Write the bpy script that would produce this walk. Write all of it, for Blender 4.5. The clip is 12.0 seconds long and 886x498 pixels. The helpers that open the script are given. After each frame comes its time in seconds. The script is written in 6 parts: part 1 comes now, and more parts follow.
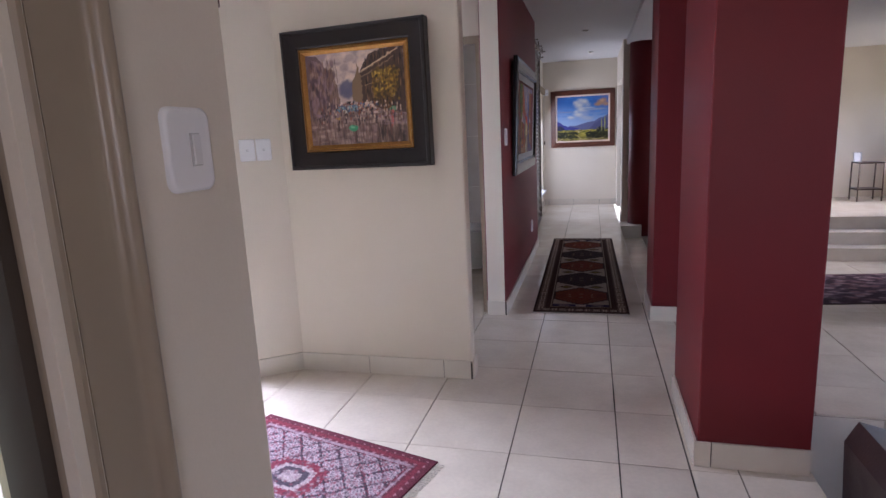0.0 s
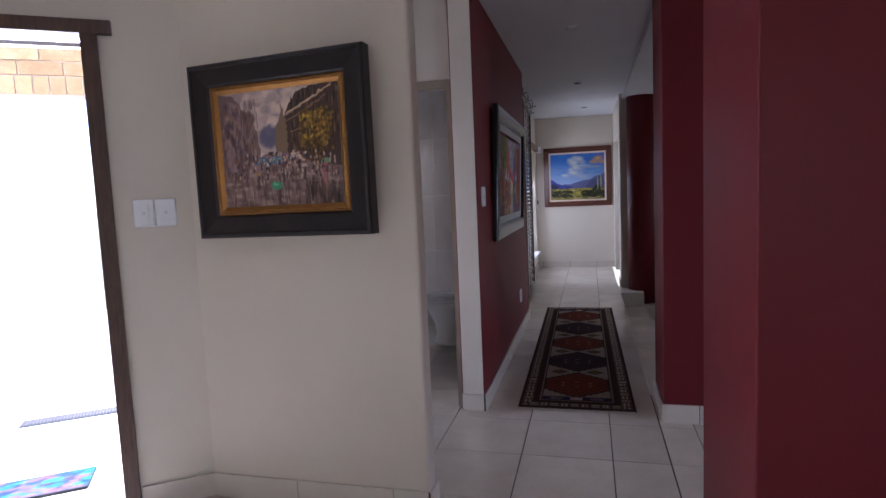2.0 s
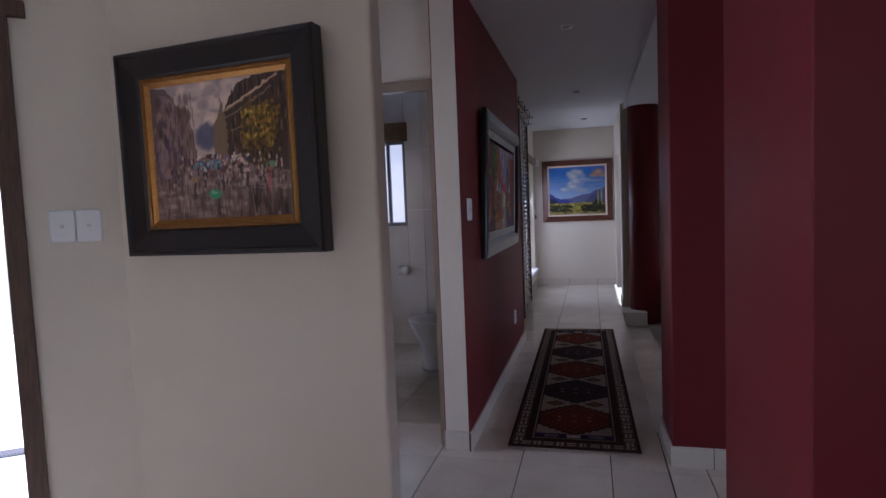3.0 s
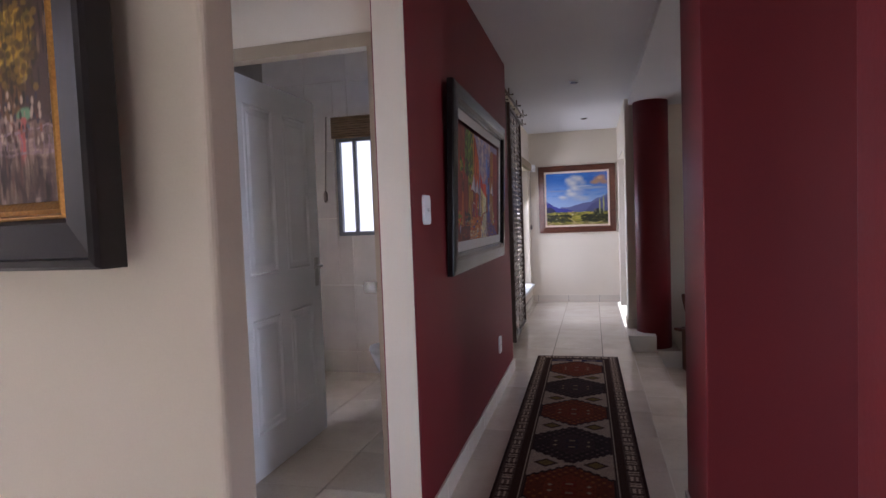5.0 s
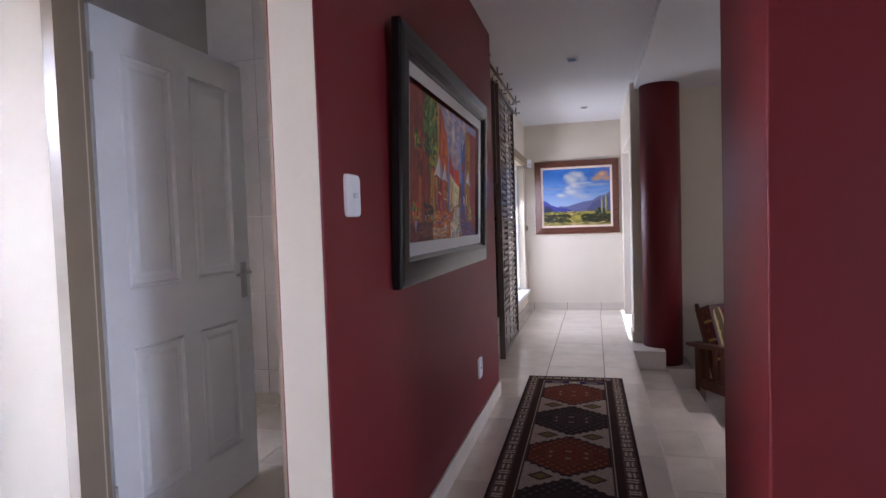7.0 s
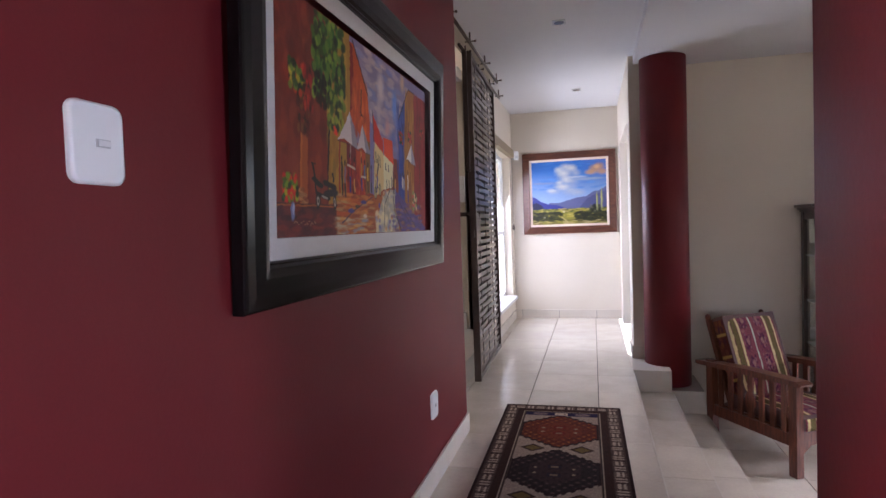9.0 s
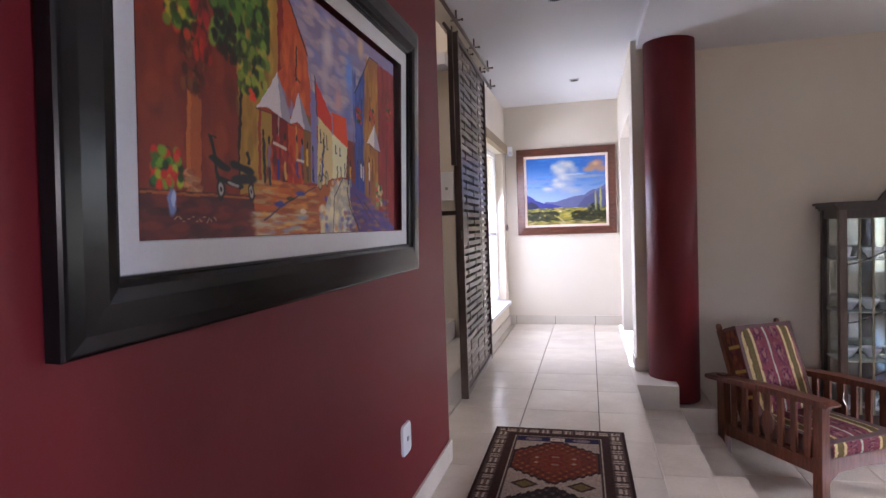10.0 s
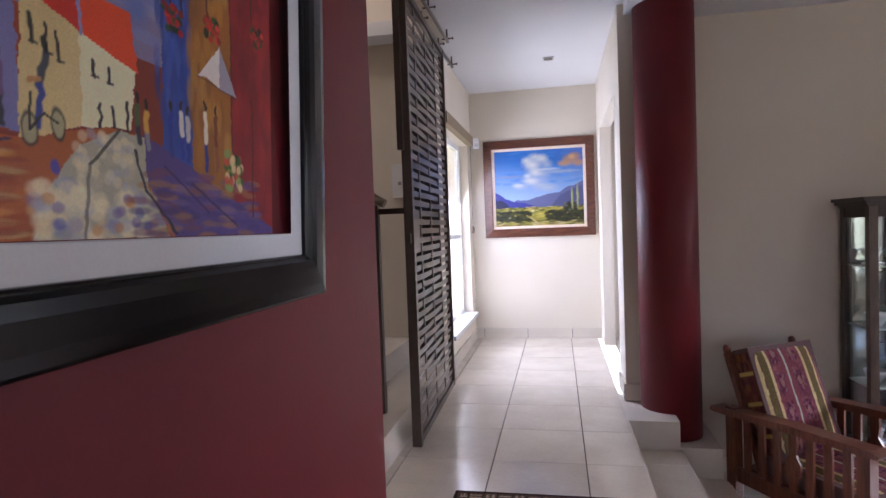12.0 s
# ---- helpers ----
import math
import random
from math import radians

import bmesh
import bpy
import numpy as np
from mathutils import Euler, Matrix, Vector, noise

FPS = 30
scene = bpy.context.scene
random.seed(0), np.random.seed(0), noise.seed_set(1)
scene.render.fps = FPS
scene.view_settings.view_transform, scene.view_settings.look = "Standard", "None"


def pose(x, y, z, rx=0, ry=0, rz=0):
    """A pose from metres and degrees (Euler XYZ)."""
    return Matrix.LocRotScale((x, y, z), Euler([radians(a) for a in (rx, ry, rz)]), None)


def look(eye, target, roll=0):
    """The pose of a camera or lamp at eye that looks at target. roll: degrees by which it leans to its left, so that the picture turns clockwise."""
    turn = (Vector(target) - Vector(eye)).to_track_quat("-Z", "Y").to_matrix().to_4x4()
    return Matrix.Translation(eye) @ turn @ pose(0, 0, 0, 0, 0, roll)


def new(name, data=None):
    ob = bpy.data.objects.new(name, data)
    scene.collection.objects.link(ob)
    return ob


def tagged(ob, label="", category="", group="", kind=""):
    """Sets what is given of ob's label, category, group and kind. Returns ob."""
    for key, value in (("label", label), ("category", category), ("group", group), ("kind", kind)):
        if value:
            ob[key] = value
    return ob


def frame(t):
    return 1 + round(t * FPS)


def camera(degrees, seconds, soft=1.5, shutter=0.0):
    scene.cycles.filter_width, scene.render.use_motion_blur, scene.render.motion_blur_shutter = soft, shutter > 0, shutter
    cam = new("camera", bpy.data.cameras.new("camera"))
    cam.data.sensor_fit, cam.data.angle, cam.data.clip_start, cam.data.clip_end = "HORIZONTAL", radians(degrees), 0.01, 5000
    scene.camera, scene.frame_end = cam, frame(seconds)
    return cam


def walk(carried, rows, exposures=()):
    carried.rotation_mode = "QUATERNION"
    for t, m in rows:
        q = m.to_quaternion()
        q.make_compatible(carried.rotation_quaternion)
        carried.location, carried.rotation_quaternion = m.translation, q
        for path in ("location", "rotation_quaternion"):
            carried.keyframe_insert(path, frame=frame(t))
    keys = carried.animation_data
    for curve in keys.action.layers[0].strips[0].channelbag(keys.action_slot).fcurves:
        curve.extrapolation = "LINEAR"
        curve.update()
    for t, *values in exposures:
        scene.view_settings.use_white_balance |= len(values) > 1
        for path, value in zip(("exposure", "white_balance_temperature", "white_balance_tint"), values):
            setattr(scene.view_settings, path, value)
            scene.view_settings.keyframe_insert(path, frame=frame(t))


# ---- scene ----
cam = camera(75.3, 12.0)
PATH = [
    (0, (-0.003, -0.215, 1.334), (-0.505, 1.682, 0.95), -2.7),
    (0.5, (-0.01, -0.066, 1.316), (-0.51, 1.843, 0.992), -2.7),
    (1, (0.014, 0.136, 1.328), (-0.483, 2.054, 1.05), -2.6),
    (1.5, (0.033, 0.311, 1.331), (-0.466, 2.233, 1.098), -2.6),
    (2, (0.02, 0.538, 1.333), (-0.478, 2.466, 1.144), -2.5),
    (2.5, (0.016, 0.714, 1.321), (-0.483, 2.644, 1.166), -2.4),
    (3, (0.036, 0.927, 1.314), (-0.465, 2.858, 1.177), -2.3),
    (3.2, (0.044, 1.005, 1.309), (-0.458, 2.937, 1.177), -2.3),
    (5, (0.045, 1.787, 1.254), (-0.461, 3.72, 1.162), -2.1),
    (5.5, (0.062, 1.951, 1.235), (-0.45, 3.883, 1.149), -2.1),
    (6, (0.048, 2.159, 1.241), (-0.462, 4.09, 1.153), -1.9),
    (6.5, (0.053, 2.34, 1.228), (-0.459, 4.271, 1.142), -1.9),
    (8.5, (0.057, 3.183, 1.188), (-0.45, 5.116, 1.108), -1.9),
    (9, (0.096, 3.375, 1.166), (-0.41, 5.309, 1.09), -2.0),
    (9.5, (0.092, 3.594, 1.159), (-0.413, 5.527, 1.086), -1.9),
    (10, (0.074, 3.803, 1.159), (-0.42, 5.739, 1.085), -1.9),
    (10.5, (0.055, 4.024, 1.158), (-0.426, 5.964, 1.084), -1.9),
    (11, (0.034, 4.225, 1.151), (-0.437, 6.168, 1.081), -1.9),
    (11.5, (0.005, 4.409, 1.157), (-0.426, 6.361, 1.087), -2.0),
    (12, (0.005, 4.605, 1.152), (-0.389, 6.565, 1.082), -2.1),
]
walk(cam, [(t, look(eye, target, roll)) for t, eye, target, roll in PATH], exposures=[
    (0, 2.85, 5450, 26), (0.5, 2.95, 5450, 26), (1, 3.05, 5400, 26), (1.5, 2.8, 5350, 26), (2, 2.4, 5250, 26), (2.5, 2.1, 5200, 26), (3, 2.0, 5200, 26), (3.2, 2.05, 5250, 26), (4.8, 2.8, 5650, 26), (5.5, 3.1, 5650, 26), (6.5, 3.3, 5500, 26), (8.5, 3.65, 5550, 26), (10.5, 3.95, 5500, 26), (12, 3.8, 5450, 26)])

# ---- light ----
world = bpy.data.worlds.new("world")
scene.world = world
world.use_nodes = True
wn = world.node_tree.nodes
sky = wn.new("ShaderNodeTexSky")
sky.sky_type, sky.sun_disc = "NISHITA", False
sky.sun_elevation, sky.sun_rotation = radians(55), radians(-36)
wn["Background"].inputs["Strength"].default_value = 0.09
world.node_tree.links.new(sky.outputs[0], wn["Background"].inputs["Color"])

sun_data = bpy.data.lights.new("sun", "SUN")
sun_data.energy, sun_data.angle, sun_data.color = 2.6, radians(0.5), (1.0, 0.94, 0.85)
sun = new("sun", sun_data)
sun.matrix_basis = look((-3.37, 4.64, 8.19), (0, 0, 0))


def area_lamp(name, eye, target, w, h, power, color=(0.86, 0.93, 1.0), spread=180):
    """An area lamp: sky light at an opening, or added fill."""
    d = bpy.data.lights.new(name, "AREA")
    d.shape, d.size, d.size_y, d.energy, d.color, d.spread = "RECTANGLE", w, h, power, color, radians(spread)
    o = new(name, d)
    o.matrix_basis = look(eye, target)
    return o


NEUTRAL, WARM = (0.95, 0.97, 1.0), (1.0, 0.94, 0.86)
area_lamp("entrance_sky_light", (-2.62, 2.78, 1.95), (-1.2, 1.5, 0.4), 0.9, 0.5, 24, (0.95, 0.97, 1.0))
area_lamp("recess_sky_light", (-1.955, 3.605, 1.075), (-1.0, 3.605, 1.075), 0.55, 1.84, 0.7, (1.0, 0.98, 0.93), 85)
area_lamp("corridor_sky_light", (-1.10, 9.66, 1.15), (0.2, 9.6, 0.5), 1.25, 1.6, 2.8, NEUTRAL)
area_lamp("passage_sky_light", (1.3, 9.45, 1.1), (0.0, 9.4, 0.7), 1.2, 1.8, 0.7, NEUTRAL)
area_lamp("lounge_sky_light", (5.3, 7.7, 0.95), (2.2, 7.6, -0.5), 1.0, 1.0, 1.2, (1.0, 0.93, 0.82), 55)
# Second lounge opening is added, unseen; its lamp is aimed down to lift the floor.
area_lamp("landing_fill_light", (5.3, 3.6, 1.1), (2.8, 3.3, -0.4), 1.0, 0.9, 2.2, NEUTRAL, 60)
area_lamp("bathroom_sky_light", (-1.875, 6.425, 1.585), (-1.875, 5.0, 1.585), 0.34, 0.82, 0.12, (0.95, 0.97, 1.0), 165)
# Warm fill from an added rear opening, for pillar fronts and near wall.
area_lamp("rear_fill_light", (1.2, -2.62, 1.5), (0.4, 1.0, 0.9), 0.95, 0.78, 2.6, (1.0, 0.80, 0.66))
# Fill lamp in an added, unseen opening; narrow beam brightens the bathroom door.
area_lamp("door_fill_light", (5.3, 0.7, 0.72), (-1.6, 4.3, 0.8), 1.15, 1.15, 0.75, (0.84, 0.93, 1.0), 40)
area_lamp("upper_sky_light", (5.3, 9.7, 1.4), (3.5, 9.6, 0.3), 1.4, 1.0, 4.4, WARM, 90)
# Added warm fill under the closed stairwell ceiling; there is no skylight.
area_lamp("stair_fill_light", (-2.2, 7.7, 4.1), (-2.0, 7.7, 0), 1.2, 1.2, 1.7, (1.0, 0.86, 0.66))


# ---- materials ----
def mat(name, color, rough=0.6, metal=0.0, second=None, scale=6.0, amount=0.5, grain=0.0, grain_scale=180.0, bump=0.0, bump_scale=120.0, gloss_var=0.0, spec=0.5, by_object=0.0):
    """A painted or solid surface: base colour, a second colour in soft patches, fine grain and relief."""
    m = bpy.data.materials.new(name)
    m.use_nodes = True
    nt = m.node_tree
    n, l = nt.nodes, nt.links
    b = n["Principled BSDF"]
    b.inputs["Roughness"].default_value, b.inputs["Metallic"].default_value = rough, metal
    b.inputs["Specular IOR Level"].default_value = spec
    co = n.new("ShaderNodeTexCoord")
    if by_object:
        oi0, sh = n.new("ShaderNodeObjectInfo"), n.new("ShaderNodeVectorMath")
        sh.operation = "MULTIPLY_ADD"
        sh.inputs[1].default_value = (37.0, 37.0, 37.0)
        l.new(oi0.outputs["Random"], sh.inputs[0])
        l.new(co.outputs["Object"], sh.inputs[2])
        where = sh.outputs[0]
    else:
        where = co.outputs["Object"]
    base = n.new("ShaderNodeRGB")
    base.outputs[0].default_value = (*color, 1)
    out = base.outputs[0]
    if second:
        t = n.new("ShaderNodeTexNoise")
        t.inputs["Scale"].default_value, t.inputs["Detail"].default_value = scale, 5
        l.new(where, t.inputs["Vector"])
        r = n.new("ShaderNodeMapRange")
        r.inputs[1].default_value, r.inputs[2].default_value, r.inputs[4].default_value = 0.35, 0.7, amount
        l.new(t.outputs[0], r.inputs[0])
        mx = n.new("ShaderNodeMix")
        mx.data_type = "RGBA"
        l.new(r.outputs[0], mx.inputs[0])
        l.new(out, mx.inputs[6])
        mx.inputs[7].default_value = (*second, 1)
        out = mx.outputs[2]
    if grain:
        t = n.new("ShaderNodeTexNoise")
        t.inputs["Scale"].default_value, t.inputs["Detail"].default_value = grain_scale, 3
        l.new(where, t.inputs["Vector"])
        r = n.new("ShaderNodeMapRange")
        r.inputs[1].default_value, r.inputs[2].default_value, r.inputs[3].default_value, r.inputs[4].default_value = 0.3, 0.7, 1 - grain, 1 + grain
        l.new(t.outputs[0], r.inputs[0])
        hs = n.new("ShaderNodeHueSaturation")
        l.new(r.outputs[0], hs.inputs["Value"])
        l.new(out, hs.inputs["Color"])
        out = hs.outputs[0]
    if by_object:
        oi = n.new("ShaderNodeObjectInfo")
        r = n.new("ShaderNodeMapRange")
        r.inputs[3].default_value, r.inputs[4].default_value = 1 - by_object, 1 + by_object
        l.new(oi.outputs["Random"], r.inputs[0])
        hs = n.new("ShaderNodeHueSaturation")
        l.new(r.outputs[0], hs.inputs["Value"])
        l.new(out, hs.inputs["Color"])
        out = hs.outputs[0]
    l.new(out, b.inputs["Base Color"])
    if gloss_var:
        t = n.new("ShaderNodeTexNoise")
        t.inputs["Scale"].default_value, t.inputs["Detail"].default_value = 9, 6
        l.new(where, t.inputs["Vector"])
        r = n.new("ShaderNodeMapRange")
        r.inputs[1].default_value, r.inputs[2].default_value, r.inputs[3].default_value, r.inputs[4].default_value = 0.3, 0.7, rough - gloss_var, rough + gloss_var
        l.new(t.outputs[0], r.inputs[0])
        l.new(r.outputs[0], b.inputs["Roughness"])
    if bump:
        t = n.new("ShaderNodeTexNoise")
        t.inputs["Scale"].default_value, t.inputs["Detail"].default_value = bump_scale, 4
        l.new(where, t.inputs["Vector"])
        bp = n.new("ShaderNodeBump")
        bp.inputs["Strength"].default_value, bp.inputs["Distance"].default_value = bump, 0.004
        l.new(t.outputs[0], bp.inputs["Height"])
        l.new(bp.outputs[0], b.inputs["Normal"])
    return m


def wood(name, dark, light, rough=0.35, scale=9.0, axis=2):
    """Wood with streaks along one axis."""
    m = bpy.data.materials.new(name)
    m.use_nodes = True
    n, l = m.node_tree.nodes, m.node_tree.links
    b = n["Principled BSDF"]
    b.inputs["Roughness"].default_value = rough
    co, mp = n.new("ShaderNodeTexCoord"), n.new("ShaderNodeMapping")
    mp.inputs["Scale"].default_value = [1.0 if k == axis else 9.0 for k in range(3)]
    l.new(co.outputs["Object"], mp.inputs["Vector"])
    t = n.new("ShaderNodeTexNoise")
    t.inputs["Scale"].default_value, t.inputs["Detail"].default_value, t.inputs["Distortion"].default_value = scale, 8, 0.6
    l.new(mp.outputs[0], t.inputs["Vector"])
    r = n.new("ShaderNodeValToRGB")
    r.color_ramp.elements[0].position, r.color_ramp.elements[1].position = 0.32, 0.68
    r.color_ramp.elements[0].color, r.color_ramp.elements[1].color = (*dark, 1), (*light, 1)
    l.new(t.outputs[0], r.inputs[0])
    l.new(r.outputs[0], b.inputs["Base Color"])
    bp = n.new("ShaderNodeBump")
    bp.inputs["Strength"].default_value, bp.inputs["Distance"].default_value = 0.15, 0.002
    l.new(t.outputs[0], bp.inputs["Height"])
    l.new(bp.outputs[0], b.inputs["Normal"])
    return m


CREAM = mat("cream_wall_paint", (0.70, 0.632, 0.525), 0.75, second=(0.64, 0.572, 0.468), scale=1.6, amount=0.5, grain=0.015, bump=0.12, bump_scale=60)
RED = mat("burgundy_wall_paint", (0.156, 0.0146, 0.0180), 0.48, second=(0.125, 0.0130, 0.0162), scale=1.8, amount=0.6, grain=0.03, bump=0.10, bump_scale=70, spec=0.28)
CEIL = mat("ceiling_paint", (0.74, 0.74, 0.75), 0.85, second=(0.68, 0.68, 0.70), scale=1.2, amount=0.5, bump=0.05)
TILE = mat("glazed_floor_tile", (0.66, 0.59, 0.485), 0.17, second=(0.53, 0.46, 0.37), scale=5.0, amount=0.6, grain=0.03, grain_scale=60, by_object=0.06)
SKIRT_TILE = mat("skirting_tile", (0.68, 0.62, 0.53), 0.25, second=(0.60, 0.53, 0.44), scale=6.0, amount=0.5, by_object=0.03)
GROUT = mat("dark_grout", (0.05, 0.04, 0.035), 0.9, second=(0.09, 0.075, 0.06), scale=20, amount=0.7, bump=0.4)
DARK_WOOD = wood("dark_stained_wood", (0.028, 0.014, 0.010), (0.065, 0.032, 0.02), 0.35)
WHITE_PAINT = mat("white_door_enamel", (0.80, 0.82, 0.84), 0.33, second=(0.75, 0.77, 0.79), scale=3, amount=0.5, bump=0.05, bump_scale=90)
FRAME_PAINT = mat("beige_frame_enamel", (0.33, 0.27, 0.195), 0.32, second=(0.28, 0.225, 0.16), scale=4, amount=0.5, bump=0.04)
PLASTIC = mat("white_plastic", (0.80, 0.80, 0.80), 0.35)
IRON = mat("dark_bronze_steel", (0.125, 0.094, 0.076), 0.36, metal=0.5, second=(0.088, 0.062, 0.048), scale=14, amount=0.5, grain=0.1, bump=0.12)
PAVING = mat("pale_paving", (0.78, 0.74, 0.68), 0.8, second=(0.68, 0.63, 0.56), scale=3, amount=0.6, bump=0.3)
BRICK = mat("yellow_face_brick", (0.46, 0.33, 0.19), 0.85, second=(0.34, 0.22, 0.12), scale=16, amount=0.7, grain=0.15, bump=0.5, by_object=0.15)
MORTAR = mat("brick_mortar", (0.42, 0.38, 0.32), 0.95, bump=0.5)
BATH_TILE = mat("bathroom_wall_tile", (0.42, 0.385, 0.345), 0.22, second=(0.35, 0.32, 0.28), scale=5, amount=0.5, gloss_var=0.05, by_object=0.04)


def glass_mat(name, tint=(0.95, 0.98, 0.97)):
    m = bpy.data.materials.new(name)
    m.use_nodes = True
    b = m.node_tree.nodes["Principled BSDF"]
    b.inputs["Base Color"].default_value = (*tint, 1)
    b.inputs["Roughness"].default_value, b.inputs["Transmission Weight"].default_value, b.inputs["IOR"].default_value = 0.02, 1.0, 1.45
    return m


GLASS = glass_mat("clear_glass")


# ---- building helpers ----
def add_box(bm, x0, x1, y0, y1, z0, z1, m=None, mi=0):
    """A box between two corners, moved by m."""
    vs = [bm.verts.new((x, y, z)) for x in (x0, x1) for y in (y0, y1) for z in (z0, z1)]
    if m is not None:
        for v in vs:
            v.co = m @ v.co
    for f in ((0, 1, 3, 2), (4, 6, 7, 5), (0, 4, 5, 1), (2, 3, 7, 6), (0, 2, 6, 4), (1, 5, 7, 3)):
        bm.faces.new([vs[k] for k in f]).material_index = mi
    return vs


def add_tube(bm, a, b, r, seg=10, r2=None, cap=True):
    """A round bar from a to b."""
    a, b = Vector(a), Vector(b)
    q = (b - a).to_track_quat("Z", "Y").to_matrix()
    r2 = r if r2 is None else r2
    rings = []
    for p, rr in ((a, r), (b, r2)):
        rings.append([bm.verts.new(p + q @ Vector((rr * math.cos(2 * math.pi * k / seg), rr * math.sin(2 * math.pi * k / seg), 0))) for k in range(seg)])
    for k in range(seg):
        f = bm.faces.new((rings[0][k], rings[0][(k + 1) % seg], rings[1][(k + 1) % seg], rings[1][k]))
        f.smooth = True
    if cap:
        bm.faces.new(list(reversed(rings[0])))
        bm.faces.new(rings[1])


def add_lathe(bm, profile, centre=(0, 0, 0), seg=24, m=None):
    """A turned shape from (radius, height) pairs."""
    c = Vector(centre)
    rings = []
    for r, z in profile:
        ring = []
        for k in range(seg):
            p = c + Vector((r * math.cos(2 * math.pi * k / seg), r * math.sin(2 * math.pi * k / seg), z))
            ring.append(bm.verts.new(m @ p if m is not None else p))
        rings.append(ring)
    for a, b in zip(rings, rings[1:]):
        for k in range(seg):
            bm.faces.new((a[k], a[(k + 1) % seg], b[(k + 1) % seg], b[k])).smooth = True
    bm.faces.new(list(reversed(rings[0])))
    bm.faces.new(rings[-1])


def add_prism(bm, outline, depth, m=None):
    """A flat outline of (x, z) points, given thickness along y from 0 to depth."""
    a = [bm.verts.new((x, 0, z)) for x, z in outline]
    b = [bm.verts.new((x, depth, z)) for x, z in outline]
    if m is not None:
        for v in a + b:
            v.co = m @ v.co
    bm.faces.new(a)
    bm.faces.new(list(reversed(b)))
    for k in range(len(a)):
        j = (k + 1) % len(a)
        bm.faces.new((a[j], a[k], b[k], b[j]))


def soften(bm, width, seg=2, angle=40):
    """Rounds the sharp edges a little."""
    es = [e for e in bm.edges if len(e.link_faces) == 2 and e.calc_face_angle(0) > radians(angle)]
    bmesh.ops.bevel(bm, geom=es, offset=width, segments=seg, profile=0.5, affect="EDGES", clamp_overlap=True)


def part(name, bm, material, parent=None, label=""):
    """Links a bmesh as one mesh object under a thing or a part."""
    bmesh.ops.recalc_face_normals(bm, faces=bm.faces)
    me = bpy.data.meshes.new(name)
    bm.to_mesh(me)
    bm.free()
    for k in material if isinstance(material, (list, tuple)) else [material]:
        me.materials.append(k)
    ob = new(name, me)
    ob.parent = parent
    if label:
        ob["label"] = label
    return ob


def box_part(name, dims, material, parent=None, label="", bevel=0.0, m=None, seg=2):
    bm = bmesh.new()
    add_box(bm, *dims)
    if bevel:
        soften(bm, bevel, seg)
    if m is not None:
        bm.transform(m)
    return part(name, bm, material, parent, label)


def thing(name, label, category, at=None, group="", kind=""):
    """An empty at the base of a thing, to hold its parts."""
    ob = new(name)
    ob.empty_display_size = 0.1
    if at is not None:
        ob.matrix_basis = at
    return tagged(ob, label, category, group, kind)


def wall(name, origin, angle, length, z0, z1, thick, openings, material, label, bevel=0.0, end_material=None):
    """A wall from origin along angle; its thickness lies to the left of its run. openings: (u0, u1, z0, z1)."""
    us = sorted({0.0, length, *[v for o in openings for v in o[:2]]})
    zs = sorted({z0, z1, *[v for o in openings for v in o[2:]]})
    solid = {}
    for i in range(len(us) - 1):
        for j in range(len(zs) - 1):
            u, z = (us[i] + us[i + 1]) / 2, (zs[j] + zs[j + 1]) / 2
            solid[i, j] = not any(o[0] < u < o[1] and o[2] < z < o[3] for o in openings)
    bm = bmesh.new()
    quad = lambda *p: bm.faces.new([bm.verts.new(q) for q in p])
    for (i, j), s in solid.items():
        if not s:
            continue
        a, b, c, d = us[i], us[i + 1], zs[j], zs[j + 1]
        quad((a, 0, c), (b, 0, c), (b, 0, d), (a, 0, d))
        quad((a, thick, c), (a, thick, d), (b, thick, d), (b, thick, c))
        if not solid.get((i - 1, j)):
            quad((a, 0, c), (a, 0, d), (a, thick, d), (a, thick, c)).material_index = 1 if end_material and i == 0 else 0
        if not solid.get((i + 1, j)):
            quad((b, 0, c), (b, thick, c), (b, thick, d), (b, 0, d))
        if not solid.get((i, j - 1)):
            quad((a, 0, c), (a, thick, c), (b, thick, c), (b, 0, c))
        if not solid.get((i, j + 1)):
            quad((a, 0, d), (b, 0, d), (b, thick, d), (a, thick, d))
    bmesh.ops.remove_doubles(bm, verts=bm.verts, dist=1e-5)
    if bevel:
        soften(bm, bevel, 3, 60)
    ob = part(name, bm, [material, end_material] if end_material else material)
    ob.matrix_basis = pose(*origin, 0, 0, angle)
    return tagged(ob, label, "wall", kind="structure")


# ---- plan ----
CEIL_Z, LOW_Z, BATH_Z = 2.53, -0.51, 3.0
PX, PY, TX0, TY0 = 0.447, 0.4495, 0.107, 2.0   # floor tile grid
KINK = (-1.68, 2.73)
DOOR_ANGLE = 216.0

# walls round the foyer
wall("wall_picture", (-1.90, 2.73, 0), 0, 1.252, 0, CEIL_Z, 0.10, [], CREAM, "cream painted plaster partition with soft corners", bevel=0.012)
wall_entrance = wall("wall_entrance", (*KINK, 0), DOOR_ANGLE, 2.4, 0, CEIL_Z, -0.24, [(0.33, 1.24, -0.001, 2.06)], CREAM, "cream plaster wall set at an angle with the front door opening")
wall("wall_recess", (-1.90, 2.83, 0), 90, 1.14, 0, CEIL_Z, 0.16, [(0.45, 1.10, 0.1, 2.05)], CREAM, "cream plaster wall with a tall bright window")
